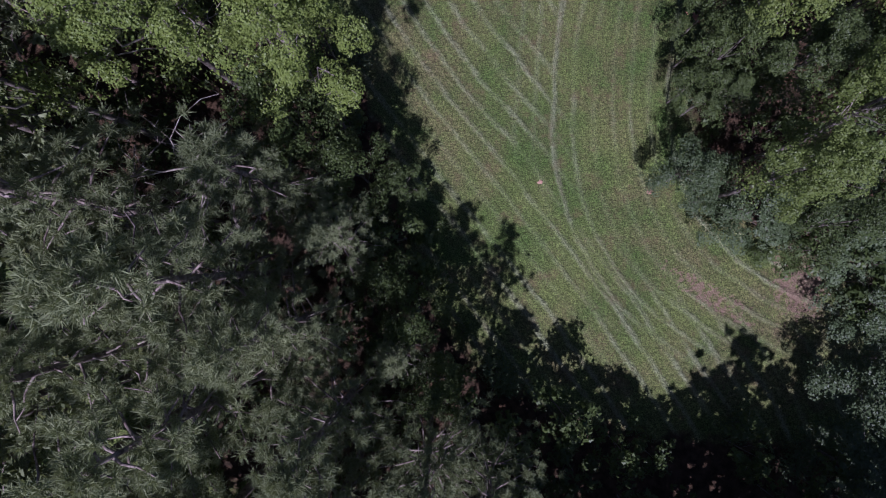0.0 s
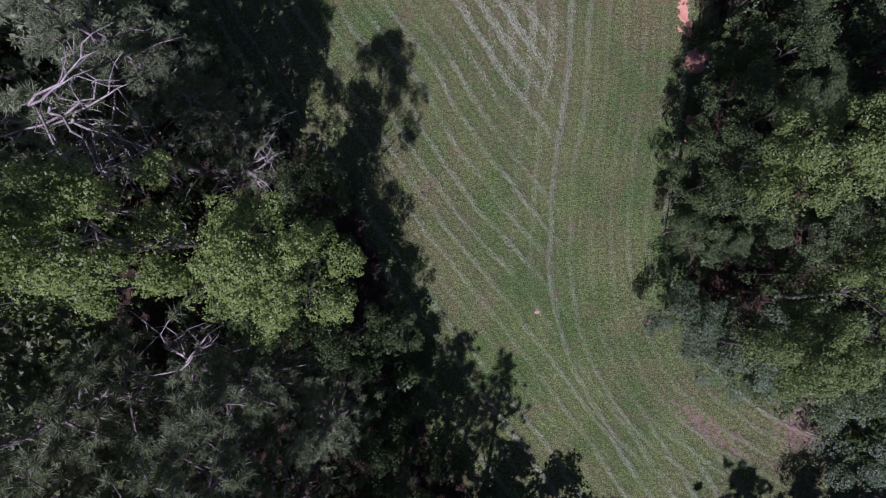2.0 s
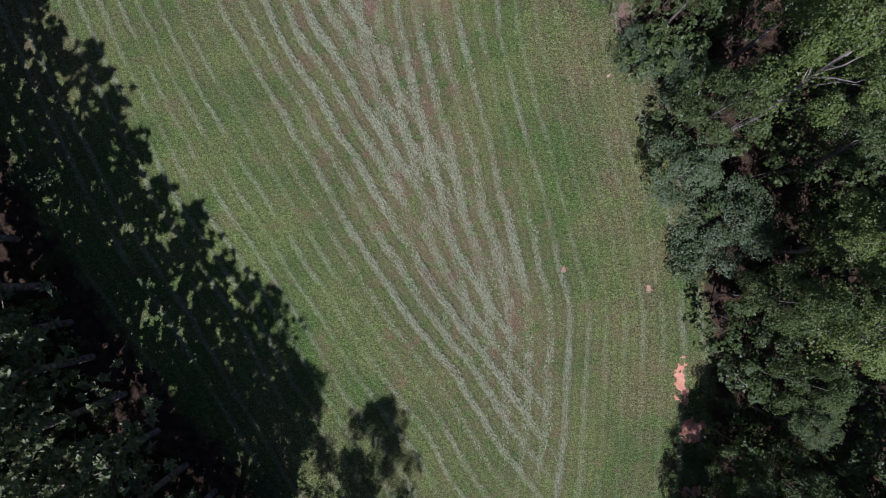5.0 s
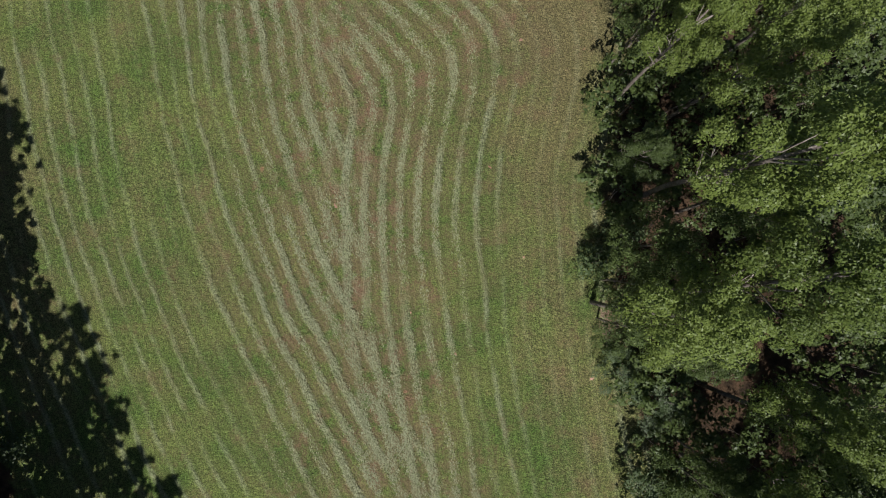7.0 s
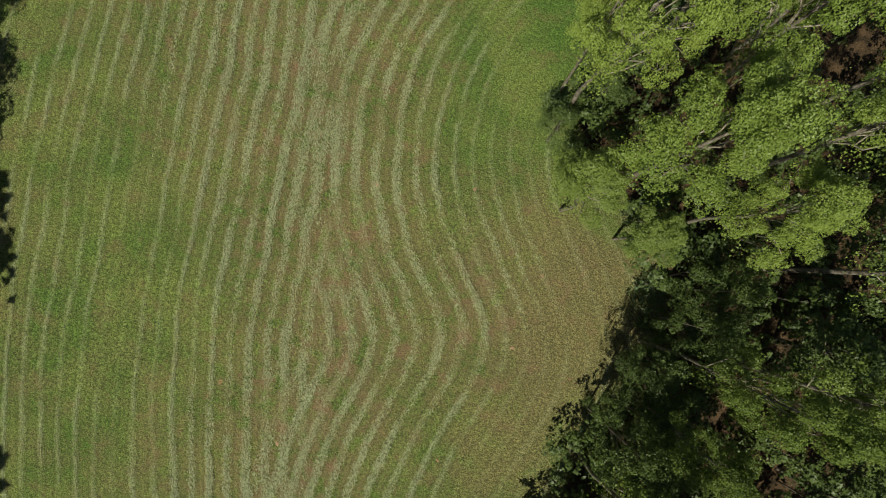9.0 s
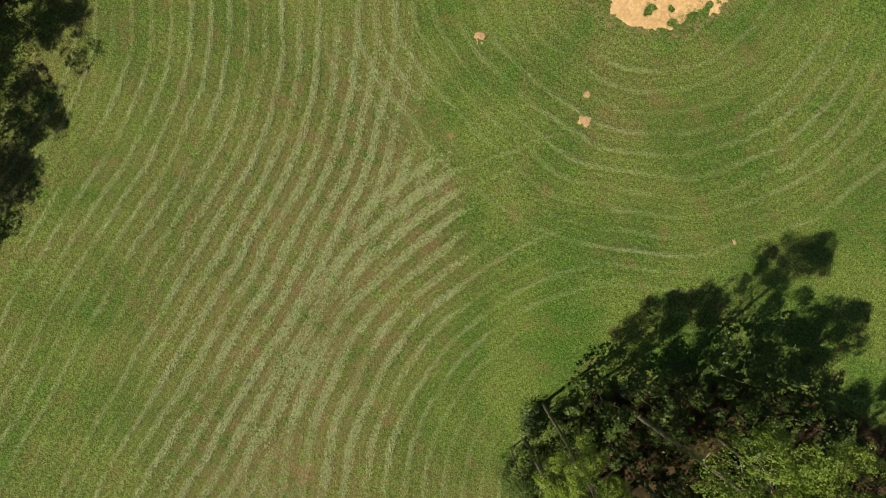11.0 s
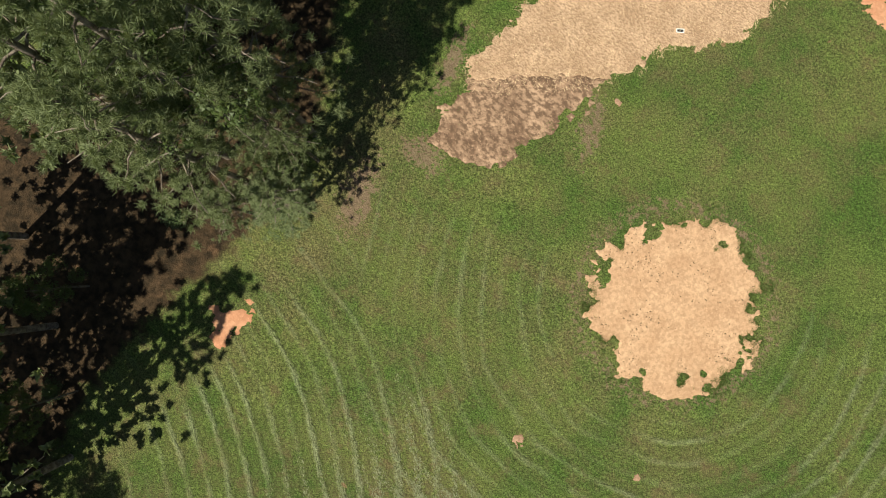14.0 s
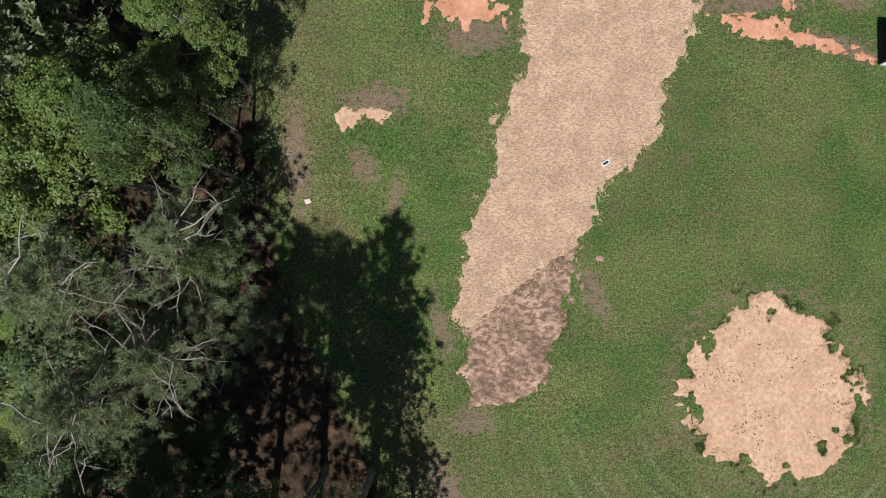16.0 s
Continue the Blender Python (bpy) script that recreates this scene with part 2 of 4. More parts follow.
def part(name, verts, faces, material, parent, label="", smooth=False):
    ob = mesh_object(name, verts, faces, material, smooth)
    ob.parent = parent
    if label:
        ob["label"] = label
    return ob


def fast_faces(name, groups, material):
    """One mesh from arrays of loose faces, each (n, corners, 3)."""
    me = bpy.data.meshes.new(name)
    total = sum(g.shape[0] * g.shape[1] for g in groups)
    me.vertices.add(total)
    me.vertices.foreach_set("co", np.concatenate([g.reshape(-1, 3) for g in groups]).astype(np.float32).ravel())
    me.loops.add(total)
    me.loops.foreach_set("vertex_index", np.arange(total, dtype=np.int32))
    sizes = np.concatenate([np.full(len(g), g.shape[1]) for g in groups])
    me.polygons.add(len(sizes))
    me.polygons.foreach_set("loop_start", (np.cumsum(sizes) - sizes).astype(np.int32))
    me.materials.append(material)
    me.update(calc_edges=True)
    return new(name, me)


def tube(points, radii, sides=6):
    """A tapered tube along points: verts, faces."""
    pts = np.array(points, float)
    verts, faces = [], []
    for i, p in enumerate(pts):
        way = pts[min(i + 1, len(pts) - 1)] - pts[max(i - 1, 0)]
        way /= np.linalg.norm(way) + 1e-9
        side = np.cross(way, (0.31, 0.17, 0.93) if abs(way[2]) < 0.9 else (1, 0.2, 0))
        side /= np.linalg.norm(side)
        other = np.cross(way, side)
        for k in range(sides):
            a = 2 * math.pi * k / sides
            verts.append(p + radii[i] * (math.cos(a) * side + math.sin(a) * other))
    for i in range(len(pts) - 1):
        for k in range(sides):
            m = (k + 1) % sides
            faces.append((i * sides + k, i * sides + m, (i + 1) * sides + m, (i + 1) * sides + k))
    faces.append(tuple(range(len(verts) - sides, len(verts))))
    return verts, faces


def smooth_curve(points, count=60):
    """A smooth open curve through a few plan points."""
    p = np.array(points, float)
    t = np.r_[0, np.cumsum(np.hypot(*np.diff(p, axis=0).T))]
    s = np.linspace(0, t[-1], count * 4)
    q = np.stack([np.interp(s, t, p[:, 0]), np.interp(s, t, p[:, 1])], 1)
    for _ in range(40):
        q[1:-1] = 0.25 * q[:-2] + 0.5 * q[1:-1] + 0.25 * q[2:]
    return q


def signed(points, curve):
    """Distance from plan points to a curve: plus on the right of its way."""
    a, b = curve[:-1], curve[1:]
    out = np.empty(len(points))
    for i in range(0, len(points), 4000):
        p = points[i : i + 4000, None]
        d = b - a
        k = np.clip(((p - a) * d).sum(-1) / (d * d).sum(-1), 0, 1)
        off = p - (a + k[..., None] * d)
        far = np.hypot(off[..., 0], off[..., 1])
        n = far.argmin(1)
        row = np.arange(len(n))
        cross = d[n, 0] * off[row, n, 1] - d[n, 1] * off[row, n, 0]
        out[i : i + 4000] = far[row, n] * np.where(cross > 0, -1, 1)
    return out


def lumps(x, y, size, seed=0.0):
    """Smooth noise of about -1 to 1 over plan arrays, of three octaves."""
    def corner(i, j, k):
        v = np.sin(i * 127.1 + j * 311.7 + (seed + k) * 74.7) * 43758.5453
        return v - np.floor(v)

    total, share = np.zeros_like(x, dtype=float), 1.0
    for k in range(3):
        u, v = x / size + 17.3 * k, y / size - 9.1 * k
        i, j = np.floor(u), np.floor(v)
        a, b = u - i, v - j
        a, b = a * a * (3 - 2 * a), b * b * (3 - 2 * b)
        low = corner(i, j, k) * (1 - a) + corner(i + 1, j, k) * a
        high = corner(i, j + 1, k) * (1 - a) + corner(i + 1, j + 1, k) * a
        total += share * (2 * (low * (1 - b) + high * b) - 1)
        size, share = size * 0.47, share * 0.55
    return total / 1.25


# ---- the plan: edges of the woods, both drawn northwards ----
WEST_EDGE = smooth_curve([(40, -15), (24, -11.5), (12, -11.5), (5, -8.5), (-0.5, -3.5), (-2.4, 6), (-4, 14), (-11, 21), (-19, 28), (-28, 40), (-34, 50), (-38, 62), (-42, 72), (-46.5, 84), (-50.5, 93), (-51.5, 101), (-50, 108), (-48, 114), (-46.5, 121), (-47, 130), (-53, 138), (-54, 150), (-55, 162), (-58, 180)])
EAST_EDGE = smooth_curve([(40, -5), (29, -3), (21, 2), (16.5, 6), (16.5, 14), (19, 24), (19, 34), (16.8, 46), (13.5, 56), (11.5, 66), (11.5, 74), (14, 82), (15, 88), (9, 91), (2, 93), (0, 99), (3, 106), (9, 111), (16, 116), (30, 120), (60, 124)])
ROUND = Vector((-17.6, 131.3))            # the bare sand patch


WEST_ROWS = smooth_curve([(12, -17), (5, -8), (-7, 8), (-17, 22), (-26, 36), (-33, 48), (-38.5, 60), (-42.5, 74), (-45, 86), (-46, 91), (-48.5, 94.5), (-56, 97), (-68, 99)])


EAST_ROWS = smooth_curve([(40, -5), (29, -4), (21, 1), (17.2, 6), (17, 14), (19, 24), (19, 34), (16.8, 46), (13.8, 56), (12, 66), (12.2, 72), (14.4, 77), (14.6, 81), (9.5, 86.5), (3, 90.5), (0.5, 96), (3, 104), (9, 110), (16, 115), (30, 120), (60, 124)])


# patches of worn ground: x, y, two radii, turn
WORN = [
    (-9.3, 157.4, 4.6, 1.3, -22), (-8.6, 161.2, 3.0, 1.2, -20), (-53, 152, 1.6, 7.5, 0), (-47.6, 151, 1.5, 2.2, 20), (-45.3, 148.5, 0.9, 2.4, -15),
    (16.2, 89.3, 4.0, 2.2, 20), (26.8, -1.5, 2.6, 3.4, 0), (19.5, -1.6, 4.5, 0.5, -28), (20.5, -3.2, 4.5, 0.45, -28), (-43, 125, 1.8, 4.2, 15), (14.3, 57, 1.0, 2.6, 15), (-38, 160.5, 4.5, 2.2, 0),
    (-46, 156, 4.0, 2.2, 0), (-40.5, 130.5, 2.6, 1.6, 0), (-42.5, 138, 1.0, 4.0, 10), (-16, 161.5, 6.0, 1.4, 0), (-30.5, 139.5, 1.2, 3.5, 20),
]


def soften(field, passes):
    for axis in (0, 1):
        f = np.moveaxis(field, axis, 0)
        for _ in range(passes):
            g = f.copy()
            g[4:-4] = sum(f[k : len(f) - 8 + k] for k in range(9)) / 9
            f = g
        field = np.moveaxis(f, 0, axis)
    return field


field = {}


def build_ground():
    def steps(low, high, step):
        inner = np.arange(low, high + 0.01, step)
        far = np.array([4, 12, 30, 80, 200, 600, 1800, 4500.0])
        return np.r_[low - far[::-1], inner, high + far]

    xs, ys = steps(-84, 46, 0.5), steps(-30, 176, 0.5)
    gx, gy = np.meshgrid(xs, ys)
    p = np.stack([gx.ravel(), gy.ravel()], 1)
    near = (abs(p[:, 0] + 19) < 66) & (abs(p[:, 1] - 73) < 104)
    west, east = np.full(len(p), -50.0), np.full(len(p), -50.0)
    west[near] = signed(p[near], WEST_EDGE)
    east[near] = -signed(p[near], EAST_EDGE)
    # the mower rounded off every corner: soften the rows
    rows_west, rows_east = west.copy(), east.copy()
    rows_west[near] = signed(p[near], WEST_ROWS)
    rows_east[near] = -signed(p[near], EAST_ROWS)
    rows_west, rows_east = soften(rows_west.reshape(gx.shape), 3).ravel(), soften(rows_east.reshape(gx.shape), 2).ravel()
    ring = np.hypot(p[:, 0] - ROUND.x, p[:, 1] - ROUND.y)
    ring_show = np.clip((30 - ring + 3 * lumps(p[:, 0], p[:, 1], 12)) / 5, 0, 1) * np.clip((p[:, 1] - 101) / 5, 0, 1) * np.clip((140 - p[:, 1]) / 10, 0, 1)
    angle = np.degrees(np.arctan2(p[:, 1] - ROUND.y, p[:, 0] - ROUND.x))
    ring_show *= np.maximum(np.clip((angle + 92) / 22, 0, 1), 0.5 * np.clip((angle + 180) / 25, 0, 1)) * np.clip((50 - angle) / 25, 0, 1)
    lean = np.clip(0.5 + (west - east - np.clip(p[:, 1] / 6, 0, 13)) * 0.08 + 0.2 * lumps(p[:, 0], p[:, 1], 9, 2), 0, 1)
    offset = west - east - np.clip(p[:, 1] / 6, 0, 13) - 1
    spread = np.where(offset < 0, 17 + 16 * np.clip((p[:, 1] - 72) / 20, 0, 1), 9 + 8 * np.clip((p[:, 1] - 50) / 12, 0, 1))
    heavy = np.exp(-((offset / spread) ** 2)) * np.clip((p[:, 1] - 12) / 25, 0.1, 1) * np.clip((127 - p[:, 1]) / 12, 0.25, 1)
    north = np.clip((140 - p[:, 1]) / 18, 0.12, 1)
    show = np.stack([np.clip(1.7 * (1 - lean), 0, 1) * (1 - 0.8 * ring_show) * north, np.clip(1.7 * lean, 0, 1) * (1 - 0.9 * ring_show) * np.clip((128 - p[:, 1]) / 12, 0, 1), ring_show * np.clip((ring - 8) / 3, 0, 1)], 1)
    # the bay between wood and grove is worn bare of rows
    bay = np.exp(-(((p[:, 0] - 10) / 5.5) ** 2 + ((p[:, 1] - 83) / 6) ** 2))
    lawn = np.clip((p[:, 1] - 88) / 10, 0, 1) * np.clip((p[:, 0] + 9) / 8, 0, 1)
    show[:, 1] *= (1 - 0.9 * bay) * (1 - 0.75 * lawn)
    heavy = np.maximum(heavy * (1 - lawn), 0.95 * np.exp(-(((p[:, 0] - 1.5) / 5) ** 2 + ((p[:, 1] - 80) / 8) ** 2)))
    sway = 0.45 * lumps(p[:, 0], p[:, 1], 9, 5)
    end = np.clip((119 - 0.53 * (p[:, 0] + 38) - p[:, 1] + 2.5 * lumps(p[:, 0], p[:, 1], 5, 6)) / 5 + 0.5, 0.08, 1)
    near_wood = np.clip((west - 2) / 5, 0, 1)
    show[:, 0] *= end * np.where(p[:, 1] > 84, 0.15 + 0.85 * near_wood, 1)
    heavy = np.maximum(heavy * end, 0.22 * ring_show * np.clip((ring - 8) / 3, 0, 1))
    across = np.stack([rows_west + sway, rows_east + sway, ring + 1.6 * sway], 1)
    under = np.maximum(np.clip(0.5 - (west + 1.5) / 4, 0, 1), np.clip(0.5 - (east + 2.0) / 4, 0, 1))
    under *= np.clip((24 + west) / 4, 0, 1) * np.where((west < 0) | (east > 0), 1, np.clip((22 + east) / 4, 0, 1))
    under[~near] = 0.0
    show[~near | (west < -8) | (east < -8)] = 0.0
    heavy[~near] = 0.0
    edge = np.minimum(abs(west), abs(east))
    dryness = np.clip(1 - abs(edge - 3) / 5, 0, 1) * 0.45 + 0.35 * lumps(p[:, 0], p[:, 1], 18, 3) + 0.15 + 1.1 * bay - 0.7 * lawn
    worn = np.zeros(len(p))
    for x, y, rx, ry, turn in WORN:
        c, sn = math.cos(radians(turn)), math.sin(radians(turn))
        u, v = (c * (p[:, 0] - x) + sn * (p[:, 1] - y)) / rx, (c * (p[:, 1] - y) - sn * (p[:, 0] - x)) / ry
        worn = np.maximum(worn, np.exp(-(u * u + v * v)))
    worn = np.maximum(worn, 0.62 * np.exp(-(((ring - 7.6) / 1.3) ** 2)))
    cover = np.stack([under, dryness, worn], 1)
    z = 0.05 * lumps(p[:, 0], p[:, 1], 14, 1) + under * 0.12 * lumps(p[:, 0], p[:, 1], 3, 4)
    z[~near] = 0
    nx, ny = len(xs), len(ys)
    me = bpy.data.meshes.new("ground")
    me.vertices.add(len(p))
    me.vertices.foreach_set("co", np.c_[p, z].astype(np.float32).ravel())
    i = (np.arange(ny - 1)[:, None] * nx + np.arange(nx - 1)).ravel()
    quads = np.stack([i, i + 1, i + nx + 1, i + nx], 1).astype(np.int32)
    me.loops.add(quads.size)
    me.loops.foreach_set("vertex_index", quads.ravel())
    me.polygons.add(len(quads))
    me.polygons.foreach_set("loop_start", np.arange(0, quads.size, 4, dtype=np.int32))
    me.polygons.foreach_set("use_smooth", [True] * len(quads))
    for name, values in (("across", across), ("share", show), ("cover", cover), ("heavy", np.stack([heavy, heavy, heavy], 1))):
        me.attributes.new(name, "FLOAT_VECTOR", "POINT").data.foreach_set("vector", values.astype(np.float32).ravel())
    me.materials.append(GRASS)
    me.update(calc_edges=True)
    field.update(xs=xs, ys=ys, across=across, show=show, heavy=heavy, clear=(1 - np.clip(3 * under, 0, 1)))
    return tagged(new("ground", me), "mown grass field with pale rows of clippings and leaf litter under trees", "ground", kind="structure")


def ground_height(x, y):
    return 0.05 * lumps(x, y, 14, 1)


def patch(name, low, high, inside, material, label, category, lift=0.03, cell=0.16):
    """A ragged sheet lying on the ground wherever inside(x, y) is above 0."""
    xs, ys = np.arange(low[0], high[0], cell), np.arange(low[1], high[1], cell)
    gx, gy = np.meshgrid(xs, ys)
    f = inside(gx, gy)
    keep = (f[:-1, :-1] > 0) | (f[1:, :-1] > 0) | (f[:-1, 1:] > 0) | (f[1:, 1:] > 0)
    nx = len(xs)
    i = (np.arange(len(ys) - 1)[:, None] * nx + np.arange(nx - 1))[keep]
    quads = np.stack([i, i + 1, i + nx + 1, i + nx], 1)
    used, back = np.unique(quads, return_inverse=True)
    x, y = gx.ravel()[used], gy.ravel()[used]
    count = np.bincount(back.ravel(), minlength=len(used))
    e = 0.3 * cell
    outside = inside(x, y) < 0
    for _ in range(3):
        v = inside(x, y)
        dx, dy = (inside(x + e, y) - v) / e, (inside(x, y + e) - v) / e
        size = dx * dx + dy * dy + 0.02
        mx, my = np.clip(-v * dx / size, -0.5 * cell, 0.5 * cell), np.clip(-v * dy / size, -0.5 * cell, 0.5 * cell)
        x, y = np.where(outside, x + mx, x), np.where(outside, y + my, y)
    count = np.where(outside, 0, 4)
    z = ground_height(x, y) + np.where(count < 4, -0.02, lift) + 0.012 * lumps(x, y, 0.6, 8) * (count == 4)
    ob = mesh_object(name, np.stack([x, y, z], 1), back.reshape(-1, 4), material, True)
    return tagged(ob, label, category, kind="structure")


# ---- trees ----
def leaf_quads(rng, places, normals, size, slim=0.55):
    n = len(places)
    normals = normals / (np.linalg.norm(normals, axis=1, keepdims=True) + 1e-9)
    a = rng.normal(size=(n, 3))
    a -= (a * normals).sum(1, keepdims=True) * normals
    a /= np.linalg.norm(a, axis=1, keepdims=True) + 1e-9
    b = np.cross(normals, a)
    length = (size * rng.uniform(0.7, 1.3, n))[:, None]
    fold = 0.16 * length * normals
    return np.stack([places + 0.55 * length * a - fold * 0.5, places + slim * 0.5 * length * b + fold, places - 0.55 * length * a, places - slim * 0.5 * length * b + fold], 1)


def leaf_tris(rng, places, normals, size, slim=1.0):
    q = leaf_quads(rng, places, normals, size, slim)
    return q[:, (0, 1, 3)]


def unit(rng, n, lift=0.0):
    v = rng.normal(size=(n, 3))
    v /= np.linalg.norm(v, axis=1, keepdims=True)
    v[:, 2] += lift
    return v / np.linalg.norm(v, axis=1, keepdims=True)


def limb_points(rng, start, end, bend=0.12, count=5):
    s, e = np.array(start, float), np.array(end, float)
    length = np.linalg.norm(e - s)
    pts = [s + (e - s) * k / (count - 1) for k in range(count)]
    for k in range(1, count - 1):
        pts[k] = pts[k] + rng.normal(size=3) * bend * length * 0.5 + np.array((0, 0, bend * length * 0.5))
    return pts


def broad_tree(seed, h, r, lobes, twigs, leaves, leaf, material, low=0.42, limbs=9, drop=1.5, fat=1.0, core=0, name="broadleaf_tree", bark=None):
    """A broad-leaved tree: trunk, limbs and a crown of leaf sprays set in lobes."""
    rng = np.random.default_rng(seed)
    bark = bark or BARK
    tree = new(name)
    lean = rng.normal(size=2) * 0.03 * h
    mid = 0.5 * (1 + low) * h
    spine = [(0, 0, -0.2), (0.02 * h * rng.normal(), 0.02 * h * rng.normal(), 0.3 * h), (lean[0] * 0.6, lean[1] * 0.6, 0.6 * h), (lean[0], lean[1], 0.84 * h)]
    part("trunk", *tube(spine, [0.011 * h, 0.009 * h, 0.006 * h, 0.002 * h], 8), BARK, tree, smooth=True)
    centres, sizes = [], []
    for k in range(lobes):
        s = (k + 0.5) / lobes
        up = max(-0.6, min(1, 1 - drop * s + rng.normal() * 0.08))
        a = 2.39996 * k + rng.normal() * 0.35
        flat = max(0.08, min(1.0, 1.06 * (1 - up) ** 0.72)) if up > 0 else 1.0
        reach = rng.uniform(0.42, 1.1)
        centres.append((lean[0] + r * reach * flat * math.cos(a), lean[1] + r * reach * flat * math.sin(a), mid + (h - mid) * 0.9 * up * rng.uniform(0.7, 1.04)))
        sizes.append(fat * r * rng.uniform(0.17, 0.34))
    centres = np.array(centres)
    for k in rng.permutation(lobes)[:limbs]:
        c = centres[k]
        start_z = max(0.30 * h, min(0.75 * h, c[2] - 0.20 * h))
        f = start_z / (0.86 * h)
        pts = limb_points(rng, (lean[0] * f * 0.8, lean[1] * f * 0.8, start_z), c + np.array((0, 0, rng.uniform(0.3, 0.95) * sizes[k])))
        limb = part("limb", *tube(pts, np.linspace(0.0027 * h, 0.0009 * h, 5), 5), bark, tree, smooth=True)
        if bark is PALE_BARK:
            for _ in range(2):
                b = np.array(pts[3])
                tip = c + unit(rng, 1, 0.5)[0] * sizes[k] * 1.02
                part("twig", *tube(limb_points(rng, b, tip, 0.1, 4), np.linspace(0.0010 * h, 0.0004 * h, 4), 4), bark, limb)
    # sprays of leaves over the top and sides of each lobe, fewer within
    size = np.repeat(np.array(sizes), twigs)[:, None]
    way = unit(rng, lobes * twigs, 0.55)
    shell = np.where(rng.random((len(way), 1)) < 0.8, rng.uniform(0.78, 1.22, (len(way), 1)), rng.uniform(0.2, 0.8, (len(way), 1)))
    spots = np.repeat(centres, twigs, 0) + way * size * shell * np.array((1, 1, 0.8))
    wide = 0.215 * rng.uniform(0.65, 1.3, (len(way), 1)) * (1.0 if h > 12 else 0.75)
    n = leaves
    flat_off = rng.normal(size=(len(way), n, 3))
    flat_off -= 0.72 * (flat_off * way[:, None]).sum(2, keepdims=True) * way[:, None]
    dome = 0.5 - 0.42 * (flat_off**2).sum(2, keepdims=True)
    places = (spots[:, None] + (flat_off + np.maximum(dome, -1.6) * way[:, None]) * wide[:, None]).reshape(-1, 3)
    normals = (0.5 * way[:, None] + 0.45 * flat_off + 0.3 * rng.normal(size=(len(way), n, 3)) + np.array((0, 0, 0.7))).reshape(-1, 3)
    groups = [leaf_tris(rng, places, normals, leaf)]
    if core:
        # shaded foliage in the middle of the crown
        hubs = np.c_[unit(rng, 12)[:, :2] * r * rng.uniform(0.1, 0.7, (12, 1)) + lean, h * rng.uniform(max(0.30, low), 0.66, 12)]
        deep = np.repeat(hubs, core, 0) + rng.normal(size=(12 * core, 3)) * np.array((0.20, 0.20, 0.10)) * r
        groups.append(leaf_tris(rng, deep, unit(rng, len(deep)) * 0.7 + np.array((0, 0, 0.7)), 0.19))
    crown = fast_faces("crown", groups, material)
    crown.parent = tree
    return tree


def pine_tree(seed, h, r, whorls, tufts, needles=34, bare=0.45, wide=0.025, every=1):
    """A pine: straight trunk, whorls of limbs and round tufts of long needles."""
    rng = np.random.default_rng(seed)
    tree = new("pine_tree")
    lean = rng.normal(size=2) * 0.012 * h
    part("trunk", *tube([(0, 0, -0.2), (lean[0] * 0.4, lean[1] * 0.4, 0.4 * h), (lean[0] * 0.8, lean[1] * 0.8, 0.8 * h), (*lean, 0.93 * h)], [0.010 * h, 0.008 * h, 0.005 * h, 0.0012 * h], 8), PINE_BARK, tree, smooth=True)
    hubs, ways = [], []
    for k in range(whorls):
        s = (k + rng.uniform(0.1, 0.9)) / whorls
        z = h * (bare + (0.93 - bare) * s)
        reach = r * (1.0 - 0.78 * s ** 1.8) * rng.uniform(0.62, 1.08)
        a = 2.39996 * k + rng.normal() * 0.4
        start = np.array((lean[0] * z / h, lean[1] * z / h, z))
        end = start + np.array((math.cos(a) * reach, math.sin(a) * reach, reach * rng.uniform(-0.05, 0.2)))
        pts = limb_points(rng, start, end, 0.06)
        if k % every == 0:
            part("limb", *tube(pts, np.linspace(0.0026 * h, 0.0008 * h, 5), 5), PINE_BARK, tree, smooth=True)
        path = np.array(pts)
        for _ in range(max(3, int(tufts * (0.4 + 0.8 * reach / r)))):
            f = rng.uniform(0.30, 1.03) * 4
            i = min(3, int(f))
            off = 0.15 * reach + 0.2
            hubs.append(path[i] + (path[i + 1] - path[i]) * (f - i) + rng.normal(size=3) * np.array((off, off, 0.22)) + np.array((0, 0, 0.15)))
            ways.append((math.cos(a) * 0.5, math.sin(a) * 0.5, 0.9))
    for _ in range(tufts * 2):
        hubs.append(np.array((*lean, h * 0.945)) + rng.normal(size=3) * np.array((0.5, 0.5, 0.4)))
        ways.append((0, 0, 1.0))
    hubs, ways = np.array(hubs), np.array(ways)
    n = len(hubs)
    d = unit(rng, n * needles).reshape(n, needles, 3) + 0.75 * ways[:, None]
    d /= np.linalg.norm(d, axis=2, keepdims=True)
    length = 0.40 * rng.uniform(0.7, 1.25, (n, needles, 1))
    side = np.cross(d, rng.normal(size=d.shape))
    side /= np.linalg.norm(side, axis=2, keepdims=True)
    root = hubs[:, None] + rng.normal(size=d.shape) * 0.07
    tris = np.stack([root + 0.05 * d + wide * side, root + 0.05 * d - wide * side, root + d * length], 2).reshape(-1, 3, 3)
    crown = fast_faces("crown", [tris], NEEDLE)
    crown.parent = tree
    return tree


